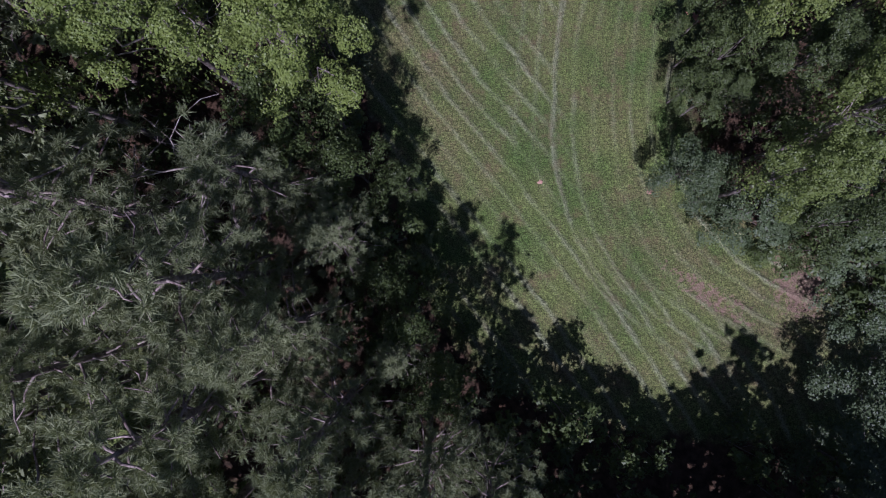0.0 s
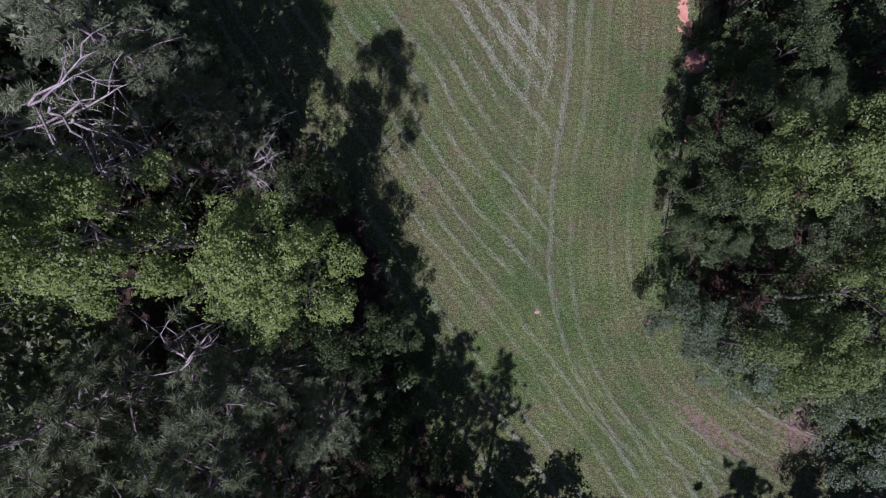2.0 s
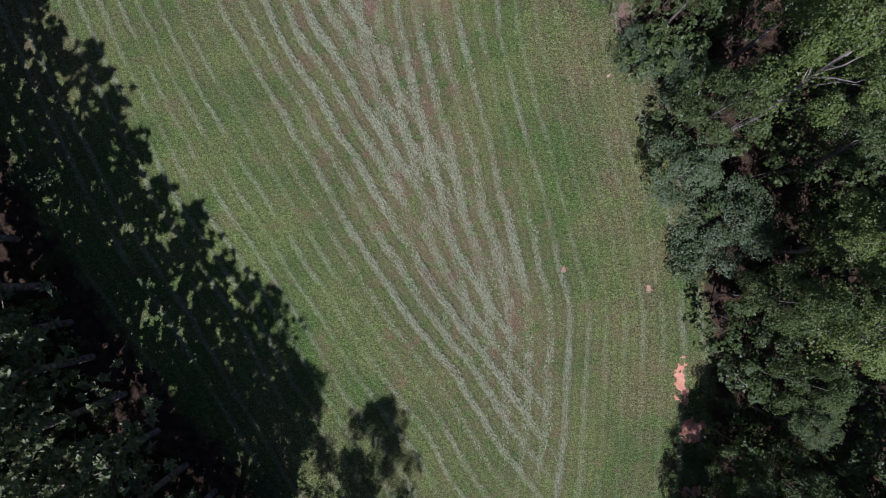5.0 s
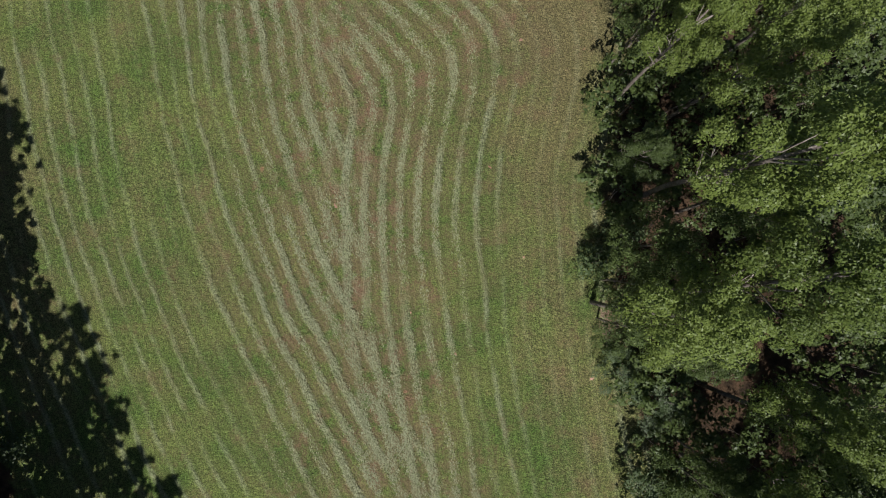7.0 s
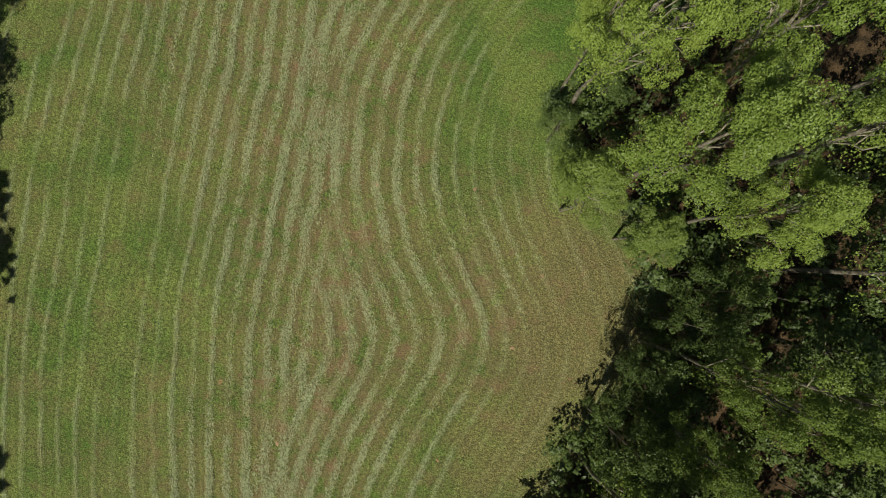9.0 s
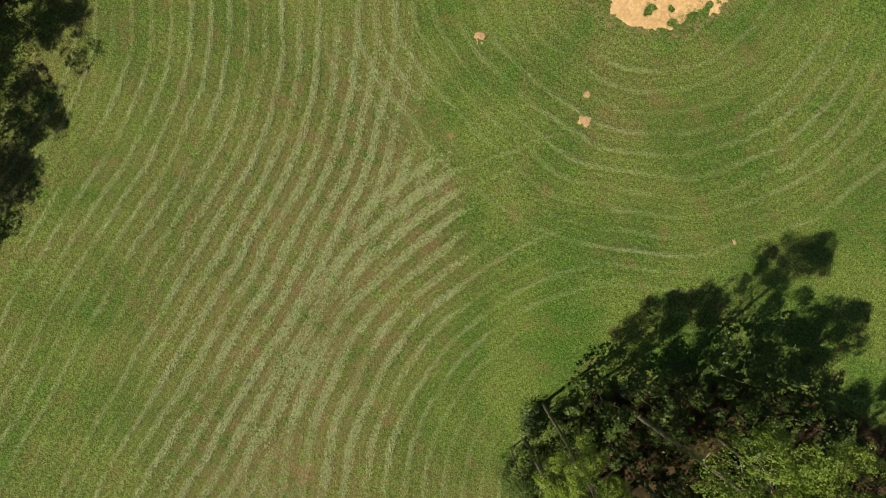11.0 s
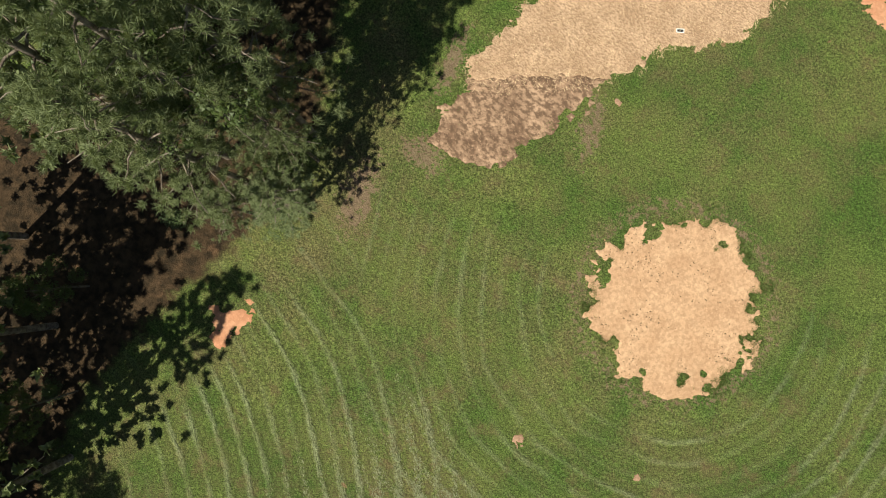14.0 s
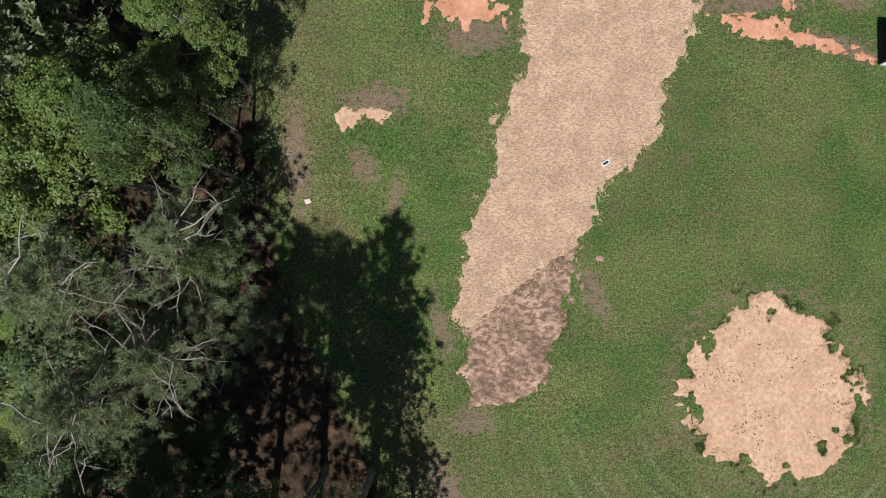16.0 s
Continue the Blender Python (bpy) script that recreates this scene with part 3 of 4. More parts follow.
def bare_tree(seed, h, r, limbs=16, tufts=5):
    """A dying pine with bare pale limbs and few needles left."""
    tree = pine_tree(seed, h, r * 0.95, limbs + 10, tufts, 70, 0.45, 0.019)
    rng = np.random.default_rng(seed + 50)
    for k in range(limbs):
        a = rng.uniform(0, 6.3)
        z = h * rng.uniform(0.72, 0.98)
        reach = r * rng.uniform(0.6, 1.1)
        start = np.array((0, 0, z))
        end = start + np.array((math.cos(a) * reach, math.sin(a) * reach, reach * rng.uniform(-0.05, 0.35)))
        pts = limb_points(rng, start, end, 0.07, 6)
        limb = part("limb", *tube(pts, np.linspace(0.0030 * h, 0.0009 * h, 6), 5), PALE_BARK, tree, "bare pale limb", smooth=True)
        for j in range(3):
            b = np.array(pts[2 + j])
            tip = b + rng.normal(size=3) * np.array((0.28, 0.28, 0.18)) * reach
            part("twig", *tube(limb_points(rng, b, tip, 0.15, 4), np.linspace(0.0016 * h, 0.0007 * h, 4), 4), PALE_BARK, limb)
    return tree


def shrub(seed, h, r, material):
    rng = np.random.default_rng(seed)
    bush = new("shrub")
    for k in range(4):
        a = rng.uniform(0, 6.3)
        part("stem", *tube(limb_points(rng, (0.1 * math.cos(a), 0.1 * math.sin(a), -0.1), (0.5 * r * math.cos(a), 0.5 * r * math.sin(a), 0.75 * h), 0.1), np.linspace(0.05, 0.012, 5), 5), BARK, bush)
    places, normals = [], []
    for k in range(46):
        d = unit(rng, 1, 0.4)[0]
        c = np.array((0, 0, 0.5 * h)) + d * np.array((r, r, 0.5 * h)) * rng.uniform(0.45, 1.0)
        m = rng.integers(14, 34)
        places.append(c + rng.normal(size=(m, 3)) * 0.16 * r)
        normals.append(unit(rng, m) + 0.7 * d + np.array((0, 0, 0.5)))
    leaf = fast_faces("foliage", [leaf_tris(rng, np.concatenate(places), np.concatenate(normals), 0.2)], material)
    leaf.parent = bush
    return bush


class Kind:
    """Some variants of one kind of plant of a known size, placed by copying."""

    def __init__(self, label, category, *variants):
        self.label, self.category = label, category
        self.variants, self.used, self.turn = variants, set(), 0
        self.sizes = []
        for tree in variants:
            leaves = [ob for ob in tree.children if ob.name.startswith(("crown", "foliage"))][0].data
            co = np.empty(len(leaves.vertices) * 3, np.float32)
            leaves.vertices.foreach_get("co", co)
            co = co.reshape(-1, 3)
            self.sizes.append((np.percentile(co[:, 2], 99.7), np.percentile(np.hypot(co[:, 0], co[:, 1]), 96)))

    def place(self, x, y, h, r, group, variant=None):
        n = self.turn % len(self.variants) if variant is None else variant
        self.turn += 1
        wide, tall = r / self.sizes[n][1], h / self.sizes[n][0]
        angle = (self.turn * 137.5 + 40 * n) % 360
        m = pose(x, y, 0, 0, 0, angle) @ Matrix.Diagonal((wide, wide, tall, 1))
        ob = self.variants[n]
        if n in self.used:
            ob = copy_thing(ob, m)
        else:
            self.used.add(n)
            ob.matrix_basis = m
        return tagged(ob, self.label, self.category, group)


build_ground()

OAK = Kind("tall broad-leaved tree with a lobed dark green crown", "tree", *[broad_tree(11 + k, 20, 3.8, 24, 24, 40, 0.145, OAK_LEAF, 0.36, 7, 1.35, 1.15, 90) for k in range(2)])
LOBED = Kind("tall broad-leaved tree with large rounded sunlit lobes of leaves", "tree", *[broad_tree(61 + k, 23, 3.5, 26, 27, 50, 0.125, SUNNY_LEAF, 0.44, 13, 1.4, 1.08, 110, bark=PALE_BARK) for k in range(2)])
POPLAR = Kind("tall broad-leaved tree with a sunlit yellow-green crown and pale limbs", "tree", *[broad_tree(31 + k, 18, 3.3, 22, 24, 44, 0.135, BRIGHT_LEAF, 0.30, 8, 1.3, 1.15, 90, bark=PALE_BARK) for k in range(2)])
CLOVEN = Kind("tall broad-leaved tree with separate sunlit lobes over deep shade", "tree", *[broad_tree(141 + k, 18, 2.7, 20, 25, 46, 0.128, (BRIGHT_LEAF, OAK_LEAF, BRIGHT_LEAF)[k], 0.36, 10, 1.45, 1.22, 130, bark=PALE_BARK) for k in range(3)])
SMALL = Kind("small broad-leaved tree at the edge of the wood", "tree", *[broad_tree(51 + k, 8, 2.1, 17, 20, 26, 0.105, (GREY_LEAF, OAK_LEAF)[k], 0.12, 5, 1.5, 1.25) for k in range(2)])
PINE = Kind("tall pine with clumps of long grey-green needles", "tree", *[pine_tree(71 + k, 26, 4.2, 38, 10, 84, 0.34, 0.019) for k in range(3)])
BARE = Kind("half-bare dying pine with pale grey limbs", "tree", *[bare_tree(91 + k, 18, 4.0, 16, 3) for k in range(2)])
THICKET = Kind("young broad-leaved tree in the shade of the wood", "tree", *[broad_tree(121 + k, 5, 2.0, 10, 8, 11, 0.26, OAK_LEAF, 0.10, 1, 1.5, 1.3, 0, "young_tree") for k in range(2)])
PALE = Kind("pine with pale grey limbs showing among its needles", "tree", *[bare_tree(95 + k, 18, 4.4, 11, 15) for k in range(2)])
BUSH = Kind("leafy green shrub on the woodland floor", "shrub", shrub(101, 2.4, 1.5, OAK_LEAF), shrub(102, 2.4, 1.5, GREY_LEAF))
# those deep in the woods, with fewer and larger sprays
DEEP_PINE = Kind("pine deep in the wood", "tree", *[pine_tree(171 + k, 25, 4.1, 30, 10, 20, 0.22, 0.16, 8) for k in range(2)])
DEEP_OAK = Kind("broad-leaved tree deep in the wood", "tree", *[broad_tree(181 + k, 19, 3.6, 22, 12, 14, 0.34, OAK_LEAF, 0.25, 2, 1.4, 1.2, 40) for k in range(2)])

W, E, N = "trees of the west wood", "trees of the east wood", "trees of the north-west wood"
taken = []


def plant(kind, group, rows):
    for row in rows:
        x, y, h, r = row[:4]
        kind.place(x, y, h, r, group, row[4] if len(row) > 4 else None)
        taken.append((x, y, r))


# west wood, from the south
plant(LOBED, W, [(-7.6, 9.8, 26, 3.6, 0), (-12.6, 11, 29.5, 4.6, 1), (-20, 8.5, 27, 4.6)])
plant(PINE, W, [(-10.8, -0.5, 30, 4.3), (-10.6, -6.4, 29, 4.3), (-8.0, -2.8, 26.5, 3.5), (-9.2, 4.2, 20.5, 3.2), (-5.8, 1.4, 16, 2.8), (-16, -4, 29, 4.5), (-17, 3, 27, 4.3), (-5.6, -7.4, 22, 3.5), (-3.0, -5.2, 15.5, 2.8), (-6, -13, 24, 4.0), (-1.2, -10.5, 20, 3.6), (2.2, -12, 21, 3.8), (-12, -13.5, 28, 4.4), (-20, -11, 28, 4.6), (-22.5, -2.5, 28, 4.6)])
plant(BARE, W, [(-12.6, 4.8, 17, 4.0, 0), (-16.4, 16.2, 22.5, 4.2, 1), (-12.2, 15.8, 10.5, 3.2, 0), (-24, 14, 21, 4.0, 1)])
plant(PINE, W, [(-15.2, 19.8, 20.5, 3.8), (-13.0, 18.2, 16, 2.9)])
plant(DEEP_PINE, W, [(-17, 20.8, 24, 4.0), (-21.4, 25.4, 26, 4.2), (-26.5, 31, 26, 4.2), (-30, 36.4, 26, 4.4), (-35, 44, 26, 4.4), (-37, 52.4, 25, 4.4), (-24, 28.2, 25, 4.0), (-28.3, 33.6, 25, 4.0), (-32.4, 40, 25, 4.0), (-36.2, 48, 25, 4.0), (-19.2, 22.8, 24, 3.8), (-38.6, 58, 23, 4.0), (-20.5, 16, 25, 4.2), (-27, 21.5, 25, 4.4), (-34, 28, 25, 4.4), (-41, 37, 25, 4.4), (-42, 47, 25, 4.4), (-30, 14, 25, 4.4)])
plant(DEEP_PINE, W, [(6.6, -19.4, 21, 4.2), (11, -22.9, 20, 4.4), (15.5, -22.3, 19, 4.2), (20.4, -20.3, 20, 4.4), (25, -19.7, 21, 4.4), (30, -20, 20, 4.4), (22, -26, 21, 5), (14, -27, 21, 4.6), (6, -26, 22, 4.6), (9, -21.5, 19, 3.8), (13.2, -22.5, 18, 3.8), (18, -21.5, 18, 3.8), (22.8, -20.3, 19, 3.8), (27.6, -20.5, 19, 3.8), (3.6, -17, 20, 3.8)])
plant(SMALL, W, [(-4.0, -0.8, 13.2, 2.2, 1), (-3.3, 5.1, 5, 2.0, 1), (-2.2, -3.2, 8, 2.2, 1), (-8.0, 14.6, 8, 2.4, 1), (-5.4, 5.6, 9, 2.4, 1), (-8.6, 8.0, 12, 2.8, 1), (-0.8, -7.4, 8, 2.4, 1)])
plant(SMALL, E, [(31.5, -7, 8, 3.2, 0), (32, 1, 9, 3.4, 1), (31, -13, 7, 3, 0), (33, -18, 8, 3, 0), (28, -14, 6, 2.6, 0)])
# west and north-west wood
plant(OAK, N, [(-41.5, 62, 20, 4.2), (-43.5, 70, 20, 4.4), (-49.4, 79.8, 21.5, 5.0), (-51.5, 74, 20, 4.6), (-45.5, 75.5, 18, 4)])
plant(DEEP_PINE, N, [(-50.8, 95.6, 27, 4.2), (-53.8, 90.5, 26, 4.2), (-57.8, 96, 26, 4.2), (-62, 100.5, 26, 4.4), (-57.5, 103.5, 25, 4.0), (-63.5, 108, 25, 4.4), (-61, 91, 26, 4.4)])
plant(PINE, N, [(-48.8, 124.4, 30, 4.4), (-48.6, 127.2, 25, 4.0), (-46.2, 121.6, 9.5, 3.0), (-49, 119.4, 9, 2.8), (-49.6, 121.4, 22, 3.6), (-53.4, 122, 27, 4.4), (-47.2, 125.6, 20, 3.2), (-56.5, 125, 27, 4.4)])
plant(DEEP_PINE, N, [(-61.5, 120, 28, 4.8), (-66.5, 119.5, 28, 4.8), (-72, 122, 26, 4.8), (-61, 126.5, 21, 4)])
plant(OAK, N, [(-52.4, 127, 27.2, 5.6), (-61, 130, 11.5, 3.4), (-65, 132.4, 13, 3.6), (-66, 127, 12, 3.4), (-70, 131, 12, 3.4), (-58.6, 131.5, 7, 2.6), (-72, 126, 12, 3.4)])
plant(PALE, N, [(-58.8, 138.4, 15, 4.4), (-61.5, 136.4, 18.5, 4.2), (-57.6, 145.2, 17, 4.6), (-63, 143, 18, 4.8)])
plant(OAK, N, [(-57.2, 150.5, 19, 3.4)])
plant(POPLAR, N, [(-61, 153, 18, 4.2), (-56.5, 158, 17, 4), (-64, 150, 18, 4.5)])
plant(SMALL, N, [(-53.2, 100.2, 6, 2.0, 1), (-57, 107.5, 5, 2.2, 1), (-56, 143.6, 8, 2.0, 1), (-57.4, 154.5, 9, 2.4, 1), (-49.4, 123.4, 4, 1.8, 1), (-47, 121, 3.2, 1.6, 0), (-47.6, 125.2, 4, 1.8, 1), (-55.5, 139.6, 5, 1.8, 0)])
# east wood, from the south
plant(CLOVEN, E, [(19, 16.2, 22.5, 3.2, 0), (22, 12.5, 15, 3.0, 1), (17.8, 11.4, 10, 2.7, 1), (18.8, 4.8, 18, 3.0, 2), (22.8, 8, 16, 3.2, 0), (23.8, 27.5, 9.5, 3, 1), (25.2, 21.7, 10, 3, 1), (24.5, 34, 14, 3.2, 0), (24.8, 16, 21, 3.6, 2), (27.2, 10, 21, 3.8, 0), (22.6, 20.4, 12, 2.8, 1)])
plant(SMALL, E, [(16.8, 6.4, 7.5, 2.2, 0), (20.5, 3.6, 8, 2.8, 0), (24.5, 2.5, 7, 2.6, 1), (27.5, 2.5, 8, 2.8, 0), (30, -3, 7, 3, 0), (28.8, -9, 8, 3, 0), (22.6, 24, 6, 2.4, 1), (23, 30.6, 7, 2.2, 1), (21.4, 36, 8, 2.4, 1), (20.4, 40.4, 6.5, 2.8, 0), (17.7, 44.6, 7, 2.4, 0), (17.3, 52.2, 5, 2.2, 0), (18.2, 48, 8, 2.4, 1), (18, 17.6, 6, 2.4, 1), (18.8, 21, 6, 2.5, 1), (18, 13.6, 7, 2.4, 1), (20, 24.6, 5, 2.0, 1), (17.4, 15.2, 5, 2.2, 1), (16.8, 12.4, 4, 1.6, 1), (13.8, 82.2, 6, 2.0, 1), (14.2, 78.6, 6, 2.2, 1), (1.8, 94.4, 5, 1.8, 1), (3.4, 97.5, 5, 2, 1), (13.2, 57.4, 6, 2.0, 1), (13.4, 60.4, 6, 2.2, 1), (15, 53.5, 4, 1.6, 0)])
plant(CLOVEN, E, [(24, 39, 16, 3.6), (20.2, 47.6, 19, 3.4, 0), (25, 45, 18, 3.6), (21.2, 53, 19.5, 3.5, 2), (18.8, 49.4, 15, 2.6, 1), (12.7, 58.6, 20.5, 3.9, 2), (17.4, 60.2, 19.5, 3.5, 0), (16.9, 56, 14.5, 2.8, 1)])
plant(CLOVEN, E, [(14.7, 66.4, 22.5, 3.4, 0), (13.0, 69, 13.5, 2.6, 1), (16.4, 72.4, 21, 3.4, 2), (13.1, 73.9, 16.5, 2.6, 0), (15, 79.3, 18.5, 2.5, 2), (14.5, 83.2, 20, 2.3, 0), (18.8, 66, 20, 3.4), (19.8, 77, 20, 3.2), (20.4, 84.5, 19, 3)])
plant(SMALL, E, [(13.2, 81, 6, 2.0, 1), (14.6, 85.4, 7.5, 2.2, 1), (14.8, 87.8, 8, 2.2, 1), (13.6, 62.8, 9, 2.6, 1), (12.8, 77, 9, 2.4, 1)])
plant(CLOVEN, E, [(5, 90, 11.5, 2.8, 0), (9.6, 89.6, 10, 2.6, 2)])
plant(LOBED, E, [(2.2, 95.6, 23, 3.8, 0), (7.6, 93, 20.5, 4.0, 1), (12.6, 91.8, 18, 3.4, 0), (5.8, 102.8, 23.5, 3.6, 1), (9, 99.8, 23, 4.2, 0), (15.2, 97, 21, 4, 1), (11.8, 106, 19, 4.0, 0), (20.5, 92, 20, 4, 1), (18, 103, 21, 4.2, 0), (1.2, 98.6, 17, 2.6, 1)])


def fill(kinds, group, seed, x0, x1, y0, y1, away, gap, depth=2.5):
    """Trees deep in a wood, between those already placed."""
    rng = np.random.default_rng(seed)
    for _ in range(700):
        x, y = rng.uniform(x0, x1), rng.uniform(y0, y1)
        p = np.array([(x, y)])
        if away(p) > -depth or (x > 3 and -21 < y < 0) or (x < -45 and 123 < y < 137) or (x > -62 and 92 < y < 122) or any(math.hypot(x - a, y - b) < gap * 0.55 + 0.55 * c for a, b, c in taken):
            continue
        kind, h, r = kinds[rng.integers(len(kinds))]
        h, r = h * rng.uniform(0.85, 1.1), r * rng.uniform(0.88, 1.1)
        kind.place(x, y, h, r, group)
        taken.append((x, y, r))


west_of = lambda p: signed(p, WEST_EDGE)[0]
east_of = lambda p: -signed(p, EAST_EDGE)[0]
fill([(DEEP_PINE, 24, 4.0), (DEEP_OAK, 14, 4.0), (DEEP_PINE, 26, 4.2)], W, 1, -40, 32, -29, 12, west_of, 4.2, 4.0)
fill([(DEEP_PINE, 26, 4.2), (DEEP_PINE, 24, 4.2), (DEEP_OAK, 19, 4.4)], W, 21, -62, -21, 12, 62, west_of, 3.0, 3.8)
fill([(DEEP_OAK, 16, 4.4), (DEEP_PINE, 22, 4.2)], N, 14, -78, -64, 124, 166, west_of, 4.4)
fill([(DEEP_OAK, 19, 4.4), (DEEP_PINE, 25, 4.2)], N, 2, -64, -43, 60, 94, west_of, 4.6, 4.5)
fill([(DEEP_OAK, 17, 4.4), (DEEP_PINE, 22, 4.2)], N, 4, -70, -57, 138, 170, west_of, 3.9)
fill([(DEEP_OAK, 20, 3.6), (DEEP_OAK, 18, 3.4)], E, 3, 24, 38, 2, 90, east_of, 4.6, 5.0)
fill([(DEEP_OAK, 20, 3.6)], E, 8, 14, 36, 90, 116, east_of, 4.5)


def fill_bushes(group, seed, count, x0, x1, y0, y1, away, low=-9, high=0.5):
    rng = np.random.default_rng(seed)
    made = 0
    while made < count:
        x, y = rng.uniform(x0, x1), rng.uniform(y0, y1)
        if low < away(np.array([(x, y)])) < high:
            s = rng.uniform(0.6, 1.3)
            BUSH.place(x, y, 2.4 * s * rng.uniform(0.8, 1.3), 1.5 * s, group)
            made += 1


def fill_young(group, seed, count, x0, x1, y0, y1, away, deep):
    rng = np.random.default_rng(seed)
    here = []
    for _ in range(4000):
        x, y = rng.uniform(x0, x1), rng.uniform(y0, y1)
        if len(here) < count and -deep < away(np.array([(x, y)])) < (-5 if x < -40 else -0.8) and not (-27 < x < -9 and y > 19) and not (x < -40 and y > 92) and all(math.hypot(x - a, y - b) > 2.4 for a, b in here):
            here.append((x, y))
            THICKET.place(x, y, rng.uniform(3.5, 7.5), rng.uniform(2.0, 3.0), group)


fill_young("young trees of the west wood", 15, 70, -30, 32, -22, 50, west_of, 22)
fill_young("young trees of the north-west wood", 16, 30, -58, -38, 60, 92, west_of, 16)
fill_young("young trees of the east wood", 17, 190, 2, 34, -6, 112, east_of, 19)
fill_bushes("shrubs of the west wood", 5, 22, -36, 36, -27, 50, west_of)
fill_bushes("shrubs of the north-west wood", 6, 16, -70, -36, 60, 165, west_of, -8, -1)
fill_bushes("shrubs of the east wood", 7, 46, 0, 34, -8, 112, east_of, -3.4, 0.1)


# ---- bare ground ----
def sand_inside(x, y):
    r = np.hypot(x - ROUND.x, y - ROUND.y)
    bites = np.clip((r - 4.6) / 1.6, 0, 1) * np.clip(lumps(x, y, 1.0, 21) - 0.14, 0, 1) * 4.8
    return 6.85 + 0.8 * lumps(x, y, 3.6, 20) + 0.6 * lumps(x, y, 1.1, 22) + 0.5 * lumps(x, y, 0.42, 23) - bites - r


patch("sand_patch", (-26, 123), (-9, 140), sand_inside, SAND, "round bare patch of pale sand with ragged grassy rim", "sand", cell=0.13)


def strip_side(x, y):
    left = np.interp(y, (131, 138, 141, 149, 154, 158, 163, 176), (-40.4, -40.6, -41.2, -37.7, -36.4, -33.9, -34.2, -34))
    right = np.interp(y, (131, 132.5, 136.7, 143.6, 146.2, 149.6, 152, 156.4, 160, 162, 176), (-38.5, -35.3, -32.9, -31.3, -29.9, -27.2, -24.7, -22.6, -20.6, -20.3, -19))
    rag = 0.7 * lumps(x, y, 2.2, 30) + 0.45 * lumps(x, y, 0.8, 31) + 0.35 * lumps(x, y, 0.4, 32)
    return np.minimum(x - left, right - x) * 0.9 + rag


def strip_cut(x, y):
    return (y - (138.0 + (x + 40.3) * 0.62)) * 0.85 + 0.5 * lumps(x, y, 2.0, 33)


patch("straw_strip", (-44, 136), (-17, 176), lambda x, y: np.minimum(strip_side(x, y), strip_cut(x, y)), STRAW, "long strip of tan straw mulch laid over the grass", "straw", 0.05, 0.16)
patch("weathered_mulch", (-43, 130), (-29, 146), lambda x, y: np.minimum(np.minimum(strip_side(x, y), 0.15 - strip_cut(x, y)), (y - 131.6) + 0.3 * lumps(x, y, 1.2, 34)), OLD_STRAW, "brown weathered mulch at the end of the straw strip", "mulch", 0.03, 0.16)


def spot(name, x0, y0, rx, ry, material, label, category, seed, ragged=0.5, turn=0.0):
    c, s = math.cos(radians(turn)), math.sin(radians(turn))
    size = min(rx, ry)

    def inside(x, y):
        u, v = (c * (x - x0) + s * (y - y0)) / rx, (c * (y - y0) - s * (x - x0)) / ry
        return (1 - np.hypot(u, v) + ragged * lumps(x, y, 1.1 * size + 0.4, seed) + 0.9 * ragged * lumps(x, y, 0.3 * size + 0.18, seed + 1)) * size

    m = max(rx, ry) * (1.4 + 1.4 * ragged)
    cell = max(0.07, min(0.16, size / 6))
    return patch(name, (x0 - m, y0 - m), (x0 + m, y0 + m), inside, material, label, category, 0.022, cell)


CLAY_LABEL = "bare patch of orange-red clay in the grass"
for k, (x, y, rx, ry, turn) in enumerate([(-38.6, 162.6, 2.6, 1.1, -10), (-16.2, 159.4, 2.3, 0.7, 0), (-12.4, 158.2, 5.1, 0.55, -19), (-13.6, 163, 0.45, 2.6, 5), (18.5, 29.2, 0.4, 1.2, 5), (19.3, 25.6, 0.9, 0.8, 0), (-46.2, 111.5, 1.8, 1.2, 60), (19.1, 20, 0.6, 1.2, 10)]):
    spot("clay_patch", x, y, rx, ry, CLAY, CLAY_LABEL, "bare soil", 40 + k, 0.75, turn)
for k, (x, y, r) in enumerate([(-46.4, 154.8, 0.8), (-48.3, 155, 0.9), (-35.3, 139.4, 0.75), (-38.9, 133.9, 0.95), (-37.2, 135.6, 0.5)]):
    spot("sand_spot", x, y, r * 1.2, r * 0.7, SAND, "small spot of bare sandy soil in the grass", "bare soil", 80 + k, 0.7, 30 * k)


for k, (x, y, r) in enumerate([(7.1, 6.3, 0.2), (15.5, 5.6, 0.24), (2.5, 53.8, 0.22), (7.3, 61.7, 0.25), (-1.2, 56.8, 0.2), (2.4, 41.3, 0.25), (9.5, 37.7, 0.25), (16.1, 36.3, 0.35), (-2.4, 50.3, 0.2), (13.1, 52.7, 0.25), (-8.9, 86.0, 0.28), (-1.8, 88.8, 0.22), (-7.6, 64.6, 0.2), (4.1, 68.5, 0.2), (5.7, 84.7, 0.25), (5.9, 78.7, 0.22), (3.3, 117.9, 0.28), (-29.8, 142.3, 0.4), (-22.2, 115.9, 0.65), (-11.6, 116.7, 0.6), (-13, 118.2, 0.3)]):
    spot("soil_spot", x, y, r * 0.8, r * 0.6, SOIL, "small spot of bare reddish soil in the mown grass", "bare soil", 110 + k, 0.7, 40 * k)


